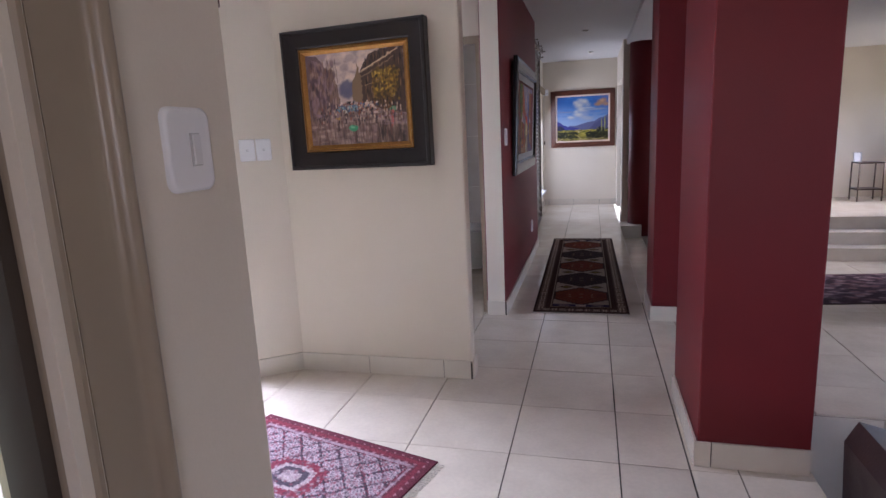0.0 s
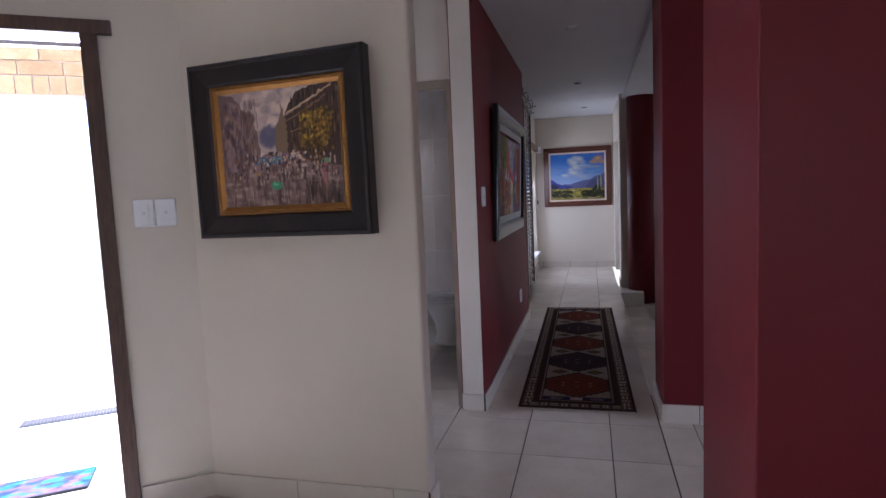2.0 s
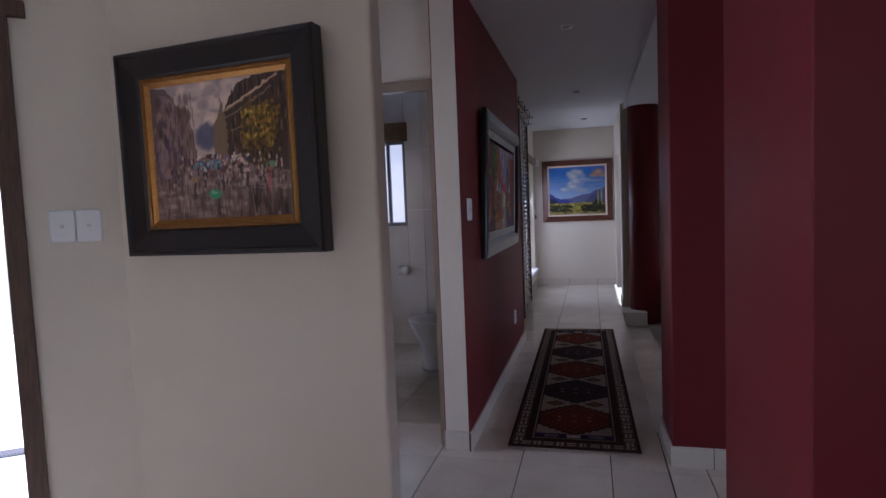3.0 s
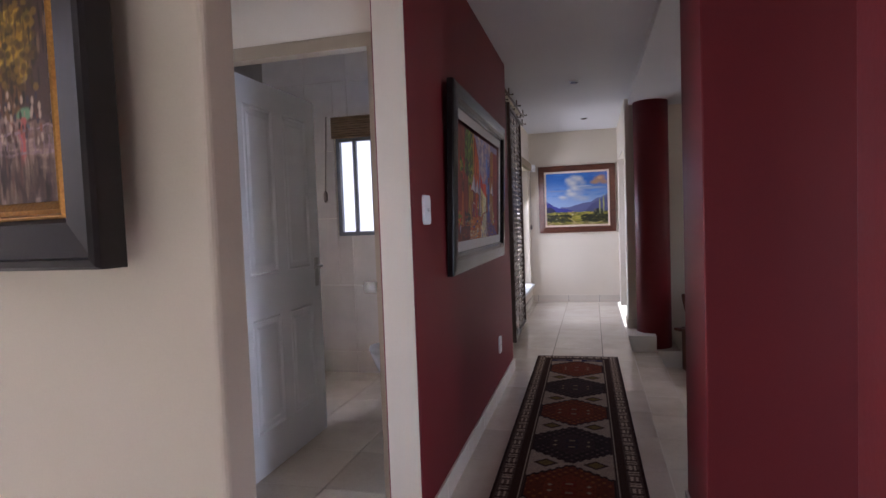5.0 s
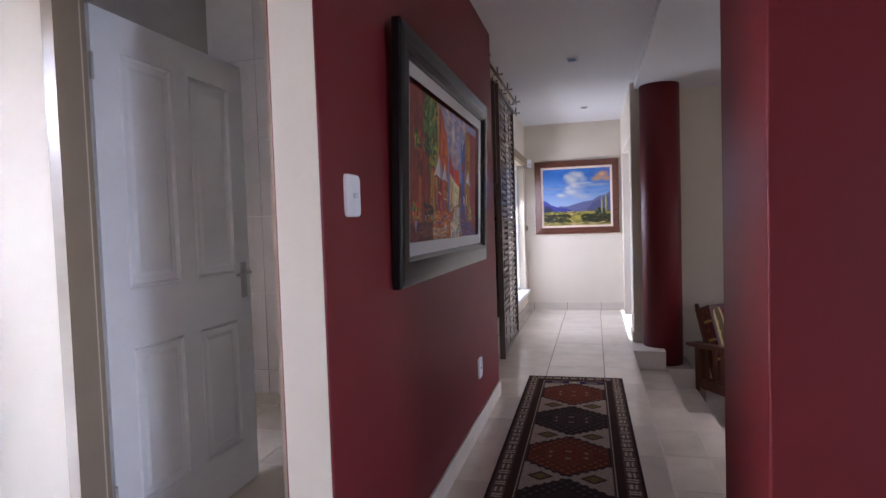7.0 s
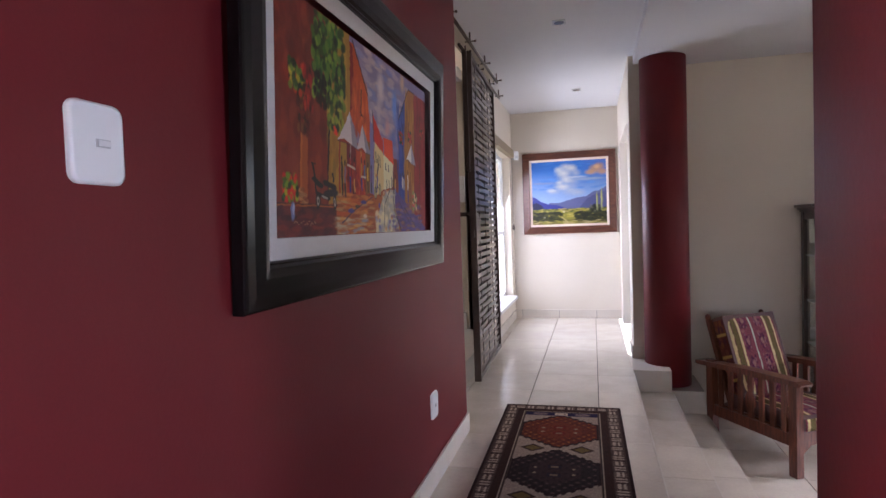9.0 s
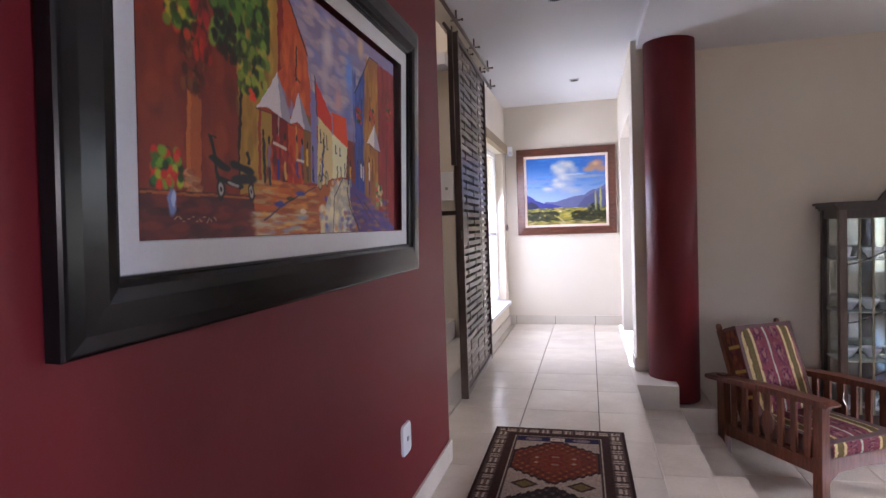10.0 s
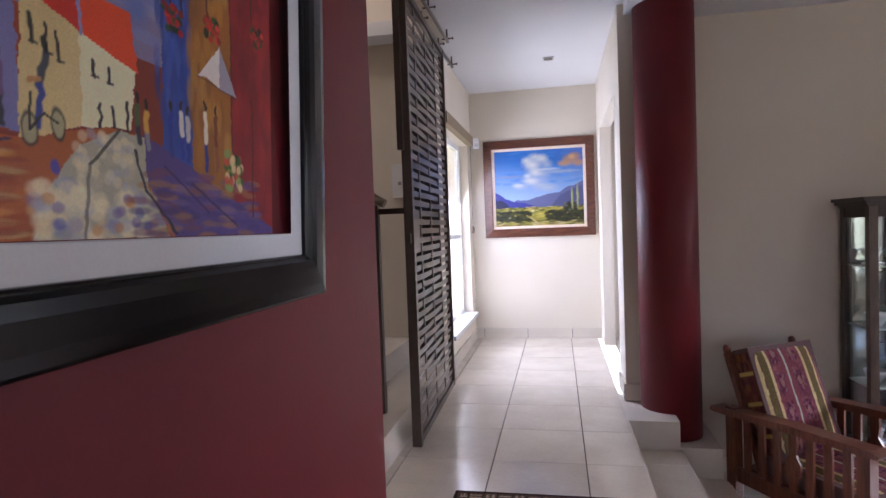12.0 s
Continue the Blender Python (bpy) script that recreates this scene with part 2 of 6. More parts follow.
wall("wall_bathroom_door", (-2.1, 3.96, 0), 0, 1.334, 0, BATH_Z, 0.12, [(0.55, 1.334, -0.001, 2.0)], CREAM, "cream plaster wall with the bathroom doorway")
wall("wall_red", (-0.625, 3.90, 0), 90, 2.65, 0, CEIL_Z, 0.14, [], RED, "smooth burgundy painted corridor wall", bevel=0.006, end_material=CREAM)
wall("wall_bathroom_lintel", (-0.769, 4.09, 0), 90, 2.46, 0, BATH_Z, 0.05, [], CREAM, "plastered inner face of the bathroom wall")
wall("wall_bathroom_back", (-2.7, 6.30, 0), 0, 1.88, 0, BATH_Z, 0.25, [(0.65, 1.0, 1.17, 2.0)], CREAM, "tiled bathroom wall with a small window")
wall("wall_bathroom_side", (-2.7, 3.97, 0), 90, 2.58, 0, BATH_Z, 0.15, [], BATH_TILE, "tiled bathroom side wall")
wall("wall_near", (-0.61, 0.685, 0), 270, 3.2, 0, CEIL_Z, -0.11, [(0.398, 1.32, -0.001, 2.06)], CREAM, "cream plaster wall end beside the doorway", bevel=0.008)
wall("wall_rear", (-3.4, -2.5, 0), 0, 8.6, LOW_Z, CEIL_Z, -0.2, [(4.1, 5.1, 1.1, 1.9)], CREAM, "cream plaster rear wall")
wall("wall_west", (-3.4, -2.5, 0), 90, 4.0, 0, CEIL_Z, 0.2, [], CREAM, "cream plaster outer wall")

# corridor beyond the red wall
wall("wall_stair", (-3.2, 8.80, 0), 0, 2.34, 0, 4.2, 0.15, [], CREAM, "cream plaster wall of the stairwell")
wall("wall_window", (-0.86, 8.80, 0), 90, 1.73, 0, CEIL_Z, 0.22, [(0.20, 1.52, 0.30, 1.97)], CREAM, "cream plaster wall with a window and deep sill")
wall("wall_end", (-1.08, 10.53, 0), 0, 1.75, 0, CEIL_Z, 0.15, [], CREAM, "cream plaster wall closing the corridor")
wall("wall_passage", (0.41, 10.53, 0), 270, 2.08, 0, CEIL_Z, 0.10, [(0.36, 1.75, -0.001, 2.04)], CREAM, "cream plaster wall with a bright side opening", bevel=0.006)
wall("wall_stair_side", (-3.2, 6.40, 0), 90, 2.4, 0, 4.2, 0.15, [], CREAM, "cream plaster end of the stairwell")
wall("wall_stair_back", (-3.2, 6.55, 0), 0, 2.43, 0, 4.2, -0.1, [], CREAM, "cream plaster flank of the stairwell")

# lounge
wall("wall_lounge_back", (0.51, 8.62, 0), 0, 2.19, LOW_Z, CEIL_Z, 0.15, [], CREAM, "taupe-shaded cream plaster wall behind the armchair")
wall("wall_lounge_side", (5.2, -2.5, 0), 90, 13.6, LOW_Z, CEIL_Z, -0.2, [(2.6, 3.8, 0.1, 1.32), (5.6, 6.6, 0.65, 1.55), (9.7, 10.7, 0.45, 1.45), (11.5, 12.9, 0.9, 1.9)], CREAM, "cream plaster wall with the lounge window and openings added for lamps")
wall("wall_upper_back", (2.3, 11.0, 0), 0, 2.9, 0, CEIL_Z, 0.2, [], CREAM, "cream plaster wall of the raised room")
wall("wall_upper_side", (2.70, 8.62, 0), 90, 2.38, 0, CEIL_Z, 0.15, [], CREAM, "cream plaster wall of the raised room")

# red pillars
wall("pillar_near", (0.405, 2.045, 0), 90, 0.675, 0, CEIL_Z, -0.40, [], RED, "burgundy painted square pillar", bevel=0.006)
wall("pillar_far", (0.405, 3.875, 0), 90, 0.44, LOW_Z, CEIL_Z, -0.55, [], RED, "burgundy painted square pillar", bevel=0.006)

bm = bmesh.new()
add_lathe(bm, [(0.178, -0.36), (0.178, 2.6)], (0.668, 8.36, 0), 40)
tagged(part("column", bm, RED), "round burgundy painted column on the stepped landing", "column", kind="structure")


def slab(name, dims, material, label, category):
    return tagged(box_part(name, dims, material), label, category, kind="structure")


# ceilings
bm = bmesh.new()
for x0, x1, y0, y1 in ((-3.4, 0.45, -2.5, 3.962), (-0.76, 0.45, 3.962, 6.55)):
    add_box(bm, x0, x1, y0, y1, CEIL_Z, CEIL_Z + 0.1)
tagged(part("ceiling", bm, CEIL), "white painted plaster ceiling", "ceiling", kind="structure")
slab("ceiling_bathroom", (-2.9, -0.76, 3.965, 6.55, BATH_Z, BATH_Z + 0.1), CEIL, "white painted bathroom ceiling", "ceiling")
slab("ceiling_corridor", (-0.86, 0.45, 6.55, 10.7, CEIL_Z, CEIL_Z + 0.1), CEIL, "white painted plaster ceiling over the corridor", "ceiling")
slab("ceiling_lounge", (0.45, 5.4, -2.5, 11.2, CEIL_Z - 0.07, CEIL_Z + 0.03), CEIL, "white painted lower ceiling over the lounge", "ceiling")
slab("ceiling_stair", (-3.4, -0.86, 6.4, 9.0, 4.2, 4.3), CEIL, "white stairwell ceiling", "ceiling")
slab("wall_stair_head", (-0.86, -0.74, 6.55, 8.8, CEIL_Z - 0.02, 4.3), CREAM, "plaster wall over the stair opening", "wall")

# floors: screed beds under the tiles
bm = bmesh.new()
add_prism(bm, [(-3.4, -2.5), (0.37, -2.5), (0.37, 10.7), (-1.0, 10.7), (-1.0, 8.85), (-3.2, 8.85), (-3.2, 6.45), (-2.75, 6.45), (-2.75, 4.0), (-2.0, 4.0), (-2.0, 2.75), (-1.74, 2.75), (-3.4, 1.545)], 0.242, Matrix(((1, 0, 0, 0), (0, 0, 1, 0), (0, -1, 0, -0.008), (0, 0, 0, 1))))
tagged(part("floor", bm, GROUT), "dark grout bed under glazed beige floor tiles", "floor", kind="structure")
slab("floor_landing", (0.37, 3.4, 2.575, 3.895, -0.6, -0.008), GROUT, "dark grout bed of the tiled landing", "floor")
slab("floor_pillar_foot", (0.37, 0.95, 3.896, 4.335, -0.6, -0.008), GROUT, "dark grout bed at the foot of the pillar", "floor")
slab("floor_foyer_edge", (0.37, 0.82, -2.5, 2.57, -0.6, -0.008), GROUT, "dark grout bed of the foyer edge", "floor")
slab("floor_lounge", (0.37, 5.3, -2.5, 8.7, LOW_Z - 0.15, LOW_Z - 0.008), GROUT, "dark grout bed of the sunken lounge", "floor")
slab("floor_upper", (2.70, 5.2, 8.71, 11.1, LOW_Z - 0.1, 0.0), TILE, "pale tiled floor of the raised room", "floor")
slab("step_upper_low", (3.0, 5.2, 8.2, 8.45, LOW_Z - 0.05, -0.34), SKIRT_TILE, "tiled step up to the raised room", "step")
slab("step_upper_high", (3.0, 5.2, 8.45, 8.705, LOW_Z - 0.05, -0.17), SKIRT_TILE, "tiled step up to the raised room", "step")
slab("terrace_high", (1.35, 3.4, 3.9, 4.5, LOW_Z - 0.05, -0.17), TILE, "tiled terrace step beside the landing", "step")
slab("terrace_low", (1.35, 3.4, 4.505, 5.35, LOW_Z - 0.05, -0.34), TILE, "tiled terrace step down to the lounge", "step")
slab("step_block", (0.375, 0.664, 4.34, 8.05, LOW_Z - 0.05, -0.178), GROUT, "bed of the upper corridor step", "step")
slab("step_block_low", (0.666, 0.915, 4.34, 8.09, LOW_Z - 0.05, -0.348), GROUT, "bed of the lower corridor step", "step")
slab("plinth_high", (0.372, 0.66, 8.055, 8.60, LOW_Z - 0.05, -0.004), SKIRT_TILE, "beige tiled block at the foot of the column", "step")
slab("plinth_low", (0.664, 0.90, 8.10, 8.60, LOW_Z - 0.05, -0.17), SKIRT_TILE, "beige tiled block beside the column", "step")
# Slab out of view, added to keep sun out of the corridor window.
slab("eaves", (-2.4, -1.08, 8.6, 11.2, 2.55, 2.65), CEIL, "unseen slab added over the corridor window to stop the sun", "eaves")
slab("ground", (-400, 400, -400, 400, -1.2, -0.75), mat("dry_garden_soil", (0.27, 0.25, 0.16), 0.9, second=(0.2, 0.2, 0.1), scale=2, amount=0.7, bump=0.3), "pale ground outside", "ground")
slab("floor_passage", (0.51, 2.3, 8.8, 10.7, -0.2, -0.004), TILE, "pale tiled floor of the side passage", "floor")
wall("wall_passage_back", (0.51, 10.7, 0), 0, 1.95, 0, CEIL_Z, 0.1, [], CREAM, "cream plaster wall of the side passage")

# ---- painted surfaces ----
PAINT = bpy.data.materials.new("oil_paint")
PAINT.use_nodes = True
pn, pl = PAINT.node_tree.nodes, PAINT.node_tree.links
pa = pn.new("ShaderNodeAttribute")
pa.attribute_name = "paint"
pl.new(pa.outputs["Color"], pn["Principled BSDF"].inputs["Base Color"])
pn["Principled BSDF"].inputs["Roughness"].default_value = 0.45
pt = pn.new("ShaderNodeTexNoise")
pt.inputs["Scale"].default_value, pt.inputs["Detail"].default_value = 90, 5
pc = pn.new("ShaderNodeTexCoord")
pl.new(pc.outputs["Object"], pt.inputs["Vector"])
pb = pn.new("ShaderNodeBump")
pb.inputs["Strength"].default_value, pb.inputs["Distance"].default_value = 0.18, 0.002
pl.new(pt.outputs[0], pb.inputs["Height"])
pl.new(pb.outputs[0], pn["Principled BSDF"].inputs["Normal"])

WOOL = bpy.data.materials.new("woven_wool")
WOOL.use_nodes = True
pn, pl = WOOL.node_tree.nodes, WOOL.node_tree.links
pa = pn.new("ShaderNodeAttribute")
pa.attribute_name = "paint"
pt = pn.new("ShaderNodeTexNoise")
pt.inputs["Scale"].default_value, pt.inputs["Detail"].default_value = 260, 3
pc = pn.new("ShaderNodeTexCoord")
pl.new(pc.outputs["Object"], pt.inputs["Vector"])
pr = pn.new("ShaderNodeMapRange")
pr.inputs[1].default_value, pr.inputs[2].default_value, pr.inputs[3].default_value, pr.inputs[4].default_value = 0.3, 0.7, 0.75, 1.25
pl.new(pt.outputs[0], pr.inputs[0])
ph = pn.new("ShaderNodeHueSaturation")
pl.new(pr.outputs[0], ph.inputs["Value"])
pl.new(pa.outputs["Color"], ph.inputs["Color"])
pl.new(ph.outputs[0], pn["Principled BSDF"].inputs["Base Color"])
pn["Principled BSDF"].inputs["Roughness"].default_value = 0.95
pn["Principled BSDF"].inputs["Specular IOR Level"].default_value = 0.15
pb = pn.new("ShaderNodeBump")
pb.inputs["Strength"].default_value, pb.inputs["Distance"].default_value = 0.7, 0.004
pl.new(pt.outputs[0], pb.inputs["Height"])
pl.new(pb.outputs[0], pn["Principled BSDF"].inputs["Normal"])


def rgb(h):
    """A hex colour as linear values."""
    c = np.array([int(h[k:k + 2], 16) for k in (0, 2, 4)]) / 255
    return np.where(c < 0.04045, c / 12.92, ((c + 0.055) / 1.055) ** 2.4)


class Cloth:
    """A surface of w by h cells that is coloured cell by cell with brush work; u runs right and v up, both 0 to 1."""

    def __init__(self, w, h, base, seed=1):
        self.w, self.h, self.rng = w, h, np.random.default_rng(seed)
        self.u, self.v = np.meshgrid((np.arange(w + 1)) / w, (np.arange(h + 1)) / h)
        self.img = np.zeros((h + 1, w + 1, 3)) + rgb(base)
        self.ru, self.rv = self.u.copy(), self.v.copy()

    def ragged(self, amount, cells=24):
        """Makes the edges of what follows uneven, like brush strokes."""
        for k in (0, 1):
            g = self.rng.normal(0, amount, (cells + 2, cells + 2))
            x, y = self.u * cells, self.v * cells
            i, j = x.astype(int), y.astype(int)
            fx, fy = x - i, y - j
            n = g[j, i] * (1 - fx) * (1 - fy) + g[j, i + 1] * fx * (1 - fy) + g[j + 1, i] * (1 - fx) * fy + g[j + 1, i + 1] * fx * fy
            if k == 0:
                self.ru = self.u + n
            else:
                self.rv = self.v + n
        return self

    def put(self, mask, color, opacity=1.0):
        c = rgb(color) if isinstance(color, str) else color
        m = (mask * opacity)[..., None]
        self.img = self.img * (1 - m) + c * m
        return self

    def poly(self, pts, color, opacity=1.0):
        inside = np.zeros(self.u.shape, bool)
        for (x0, y0), (x1, y1) in zip(pts, pts[1:] + pts[:1]):
            if y0 == y1:
                continue
            cross = ((y0 > self.rv) != (y1 > self.rv)) & (self.ru < (x1 - x0) * (self.rv - y0) / (y1 - y0) + x0)
            inside ^= cross
        return self.put(inside.astype(float), color, opacity)

    def rect(self, x0, x1, y0, y1, color, opacity=1.0):
        return self.put(((self.ru >= x0) & (self.ru < x1) & (self.rv >= y0) & (self.rv < y1)).astype(float), color, opacity)

    def blob(self, x, y, rx, ry, color, opacity=1.0, soft=0.3):
        d = np.sqrt(((self.ru - x) / rx) ** 2 + ((self.rv - y) / ry) ** 2)
        return self.put(np.clip((1 - d) / soft, 0, 1), color, opacity)

    def line(self, x0, y0, x1, y1, width, color, opacity=1.0, aspect=1.0):
        dx, dy = x1 - x0, (y1 - y0) / aspect
        px, py = self.ru - x0, (self.rv - y0) / aspect
        t = np.clip((px * dx + py * dy) / (dx * dx + dy * dy + 1e-9), 0, 1)
        d = np.hypot(px - t * dx, py - t * dy)
        return self.put(np.clip((width - d) / (width * 0.4) + 0.2, 0, 1), color, opacity)

    def daubs(self, n, x0, x1, y0, y1, rx, ry, colors, opacity=0.7):
        """Many short strokes inside a field."""
        for k in range(n):
            x, y = self.rng.uniform(x0, x1), self.rng.uniform(y0, y1)
            i0, i1 = max(0, int((x - rx) * self.w)), min(self.w, int((x + rx) * self.w) + 1)
            j0, j1 = max(0, int((y - ry) * self.h)), min(self.h, int((y + ry) * self.h) + 1)
            if i1 <= i0 or j1 <= j0:
                continue
            c = rgb(colors[int(self.rng.integers(len(colors)))])
            d = np.hypot((self.u[j0:j1, i0:i1] - x) / rx, (self.v[j0:j1, i0:i1] - y) / ry)
            m = (np.clip((1 - d) / 0.4, 0, 1) * opacity)[..., None]
            self.img[j0:j1, i0:i1] = self.img[j0:j1, i0:i1] * (1 - m) + c * m
        return self

    def vary(self, amount):
        self.img = np.clip(self.img * (1 + self.rng.normal(0, amount, self.u.shape))[..., None], 0, 0.95)
        return self

    def mesh(self, name, width, height, material, parent, lift=None, label=""):
        """Lays the surface in its own x and z plane, width by height metres, facing -y; lift(u, v) moves it towards -y."""
        n = self.w + 1
        y = -(lift(self.u, self.v) if lift else np.zeros(self.u.shape))
        co = np.stack([self.u * width, y, self.v * height], -1).reshape(-1, 3)
        j, i = np.meshgrid(np.arange(self.h), np.arange(self.w), indexing="ij")
        a = (j * n + i).ravel()
        me = bpy.data.meshes.new(name)
        me.from_pydata(co.tolist(), [], np.stack([a, a + 1, a + n + 1, a + n], -1).tolist())
        col = me.color_attributes.new("paint", "FLOAT_COLOR", "POINT")
        col.data.foreach_set("color", np.concatenate([self.img, np.ones(self.u.shape + (1,))], -1).astype(np.float32).ravel())
        me.materials.append(material)
        ob = new(name, me)
        ob.parent = parent
        if label:
            ob["label"] = label
        return ob


def moulding(name, w, h, profile, material, parent, label="", y=0.0):
    """A mitred frame of outer size w by h round the origin's lower left; profile: (inset from the edge, height towards -y)."""
    bm = bmesh.new()
    loops = []
    for d, up in profile:
        loops.append([bm.verts.new((x, y - up, z)) for x, z in ((d, d), (w - d, d), (w - d, h - d), (d, h - d))])
    for a, b in zip(loops, loops[1:]):
        for k in range(4):
            bm.faces.new((a[k], a[(k + 1) % 4], b[(k + 1) % 4], b[k])).smooth = len(profile) > 12
    for e in bm.edges:
        e.smooth = len(e.link_faces) == 2 and e.calc_face_angle(0) < radians(35)
    return part(name, bm, material, parent, label)


BLACK_FRAME = mat("black_lacquered_wood", (0.010, 0.007, 0.007), 0.42, second=(0.030, 0.018, 0.016), scale=8, amount=0.3)
GOLD = mat("antique_gold", (0.36, 0.185, 0.045), 0.32, metal=0.75, second=(0.28, 0.12, 0.03), scale=22, amount=0.6, grain=0.2, bump=0.3)
BRONZE_FRAME = mat("dark_polished_frame", (0.005, 0.004, 0.0045), 0.22, second=(0.010, 0.007, 0.007), scale=5, amount=0.25, spec=0.3)
MAT_BOARD = mat("white_mat_board", (0.72, 0.72, 0.73), 0.7, grain=0.02, bump=0.08)
MAHOGANY = wood("reddish_brown_frame_wood", (0.075, 0.024, 0.014), (0.15, 0.052, 0.028), 0.3, scale=7, axis=0)
LINER = mat("cream_liner", (0.76, 0.62, 0.50), 0.6, second=(0.6, 0.5, 0.42), scale=14, amount=0.4)

# rainy street picture
street = thing("framed_picture", "rainy city street oil painting in black frame with gold liner", "picture", pose(-1.598, 2.722, 1.188, 0, -0.4, -4.5))
moulding("frame", 0.815, 0.722, [(0, -0.004), (0, 0.05), (0.006, 0.058), (0.018, 0.060), (0.022, 0.052), (0.085, 0.044), (0.094, 0.036), (0.096, 0.02)], BLACK_FRAME, street)
moulding("liner", 0.815, 0.722, [(0.094, 0.02), (0.094, 0.036), (0.100, 0.041), (0.104, 0.034), (0.112, 0.036), (0.124, 0.026), (0.130, 0.02)], GOLD, street, "ribbed antique gold liner")
c = Cloth(240, 200, "8d8690", 3).ragged(0.006, 40)
c.poly([(0, 1), (1, 1), (1, .45), (0, .45)], "b9b2b4")
c.daubs(160, .15, .7, .55, 1, .06, .05, ["c8c2c2", "a79fa8", "d6cfcb", "938c98"], 0.6)
c.blob(.42, .60, .10, .12, "5e6488", 0.9)
c.poly([(0, .22), (0, 1), (.12, .98), (.2, .86), (.27, .72), (.31, .52), (.31, .42)], "6d6069")
c.poly([(.06, .3), (.06, .95), (.15, .90), (.19, .6), (.19, .35)], "857784")
c.poly([(.22, .45), (.22, .8), (.26, .86), (.30, .70), (.33, .56), (.33, .45)], "7c6c66")
c.poly([(.47, .45), (.47, .68), (.52, .76), (.53, .88), (.56, .78), (.60, .72), (.62, .45)], "82735f")
c.poly([(.57, .36), (.57, .8), (.66, .95), (.8, 1), (1, 1), (1, .25)], "4d3f3c")
c.line(.58, .78, .95, .99, .012, "a99c8a", .9)
c.line(.58, .72, .9, .9, .008, "877868", .9)
for k in range(5):
    c.line(.62 + .05 * k, .80 + .028 * k, .62 + .05 * k, .90 + .025 * k, .006, "211b1d", .9)
c.daubs(120, .70, .92, .50, .76, .03, .03, ["b79c38", "8a7a2c", "cfb95a", "5e5a26", "9c7f2a"], 0.85)
c.daubs(90, .72, .86, .30, .52, .012, .05, ["5b4a35", "7a5e3a", "3c3029"], 0.7)
c.poly([(0, 0), (1, 0), (1, .26), (.62, .42), (.3, .42), (0, .24)], "87797a")
c.daubs(260, 0, 1, 0, .34, .05, .02, ["9b8e90", "6b5d61", "b3a8a6", "7d6a66", "574a4f", "8b7b84"], 0.6)
c.daubs(150, .02, .30, .25, .9, .02, .05, ["5a4c5a", "8e7f8c", "6e5a52", "473c46", "a08f86"], 0.6)
c.daubs(120, .33, .72, .36, .46, .014, .014, ["d8d0cf", "3a3038", "9a6a58", "5c78a8", "c9c0ba", "4b4450"], 0.9)
c.daubs(60, .30, .50, .36, .42, .022, .016, ["5b8fae", "8db3c0", "566a92"], 0.85)
for x, y, k in ((.30, .26, "a88f58"), (.38, .33, "cfd6d4"), (.70, .30, "c2b6b8"), (.78, .24, "4a3428"), (.66, .38, "d3cbc9"), (.10, .3, "8f7f90"), (.52, .31, "6b4f46")):
    c.blob(x, y + .03, .03, .018, k, .95)
    c.line(x, y, x, y - .10, .010, "3a2d30", .85)
c.blob(.455, .175, .05, .042, "4fae8e", 1).blob(.445, .185, .025, .02, "7fd0b4", .8).line(.47, .14, .47, .03, .018, "4d3b36", .9)
c.blob(.87, .36, .045, .03, "6fa389", .95).line(.86, .33, .855, .16, .018, "b9656a", .9)
c.line(.74, .28, 1, .30, .006, "9a8c9c", .9).line(.74, .20, 1, .2, .006, "9a8c9c", .9)
for k in range(8):
    c.line(.75 + .033 * k, .2, .75 + .033 * k, .29, .004, "8d7f92", .9)
c.daubs(80, .7, 1, 0, .16, .02, .06, ["4c3f40", "6a5a55", "2f2629"], .6)
c.daubs(140, .60, 1, .42, .98, .006, .05, ["2a211f", "1f1818", "6a5646", "8a7660"], .7)
c.daubs(120, .03, .33, .42, .92, .006, .04, ["3a3038", "564650", "9a8a88", "7a6258"], .6)
c.daubs(160, .12, .95, .24, .46, .008, .022, ["241c1e", "b9aeaa", "5a4038", "8a5a48", "c4b8b0", "3a3a50"], .85)
c.daubs(120, .05, .9, .02, .24, .007, .06, ["5a4a48", "a09490", "6a4a44", "463a3c"], .5)
c.line(.585, .79, .95, .985, .007, "cabda8", .95).line(.60, .62, .78, .70, .005, "a08f78", .9)
c.daubs(150, .68, .95, .46, .80, .016, .02, ["4a3f22", "6a5a28", "8a7430", "37301c", "5c4a2a"], .75)
c.daubs(160, 0, 1, 0, .30, .008, .05, ["4f4340", "6e5f58", "7c6f68", "3c3230", "93867c"], .45)
c.daubs(60, .10, .95, .30, .42, .006, .014, ["2a2220", "a89a90", "7a4a3c", "5a6a80"], .6)
c.blob(.455, .175, .05, .042, "45a07e", 1).blob(.445, .185, .025, .02, "78c8a6", .8)
c.img = c.img ** 1.12 * np.array((1.22, 1.04, 0.88))
c.vary(.06).mesh("canvas", 0.560, 0.467, PAINT, street, label="painted rainy street with umbrellas").matrix_basis = pose(0.1275, -0.024, 0.1275)

# market street picture
market = thing("framed_picture", "colourful street scene with white mat in dark polished frame", "picture", pose(-0.622, 4.398, 0.998, 0, 0, 90) @ pose(0, 0, 0, 1.9, 0, 0))
moulding("frame", 1.61, 0.925, [(0, 0), (0, 0.026), (0.003, 0.031), (0.008, 0.033), (0.030, 0.036), (0.070, 0.037), (0.090, 0.033), (0.098, 0.026), (0.101, 0.026), (0.105, 0.022), (0.106, 0.012)], BRONZE_FRAME, market)
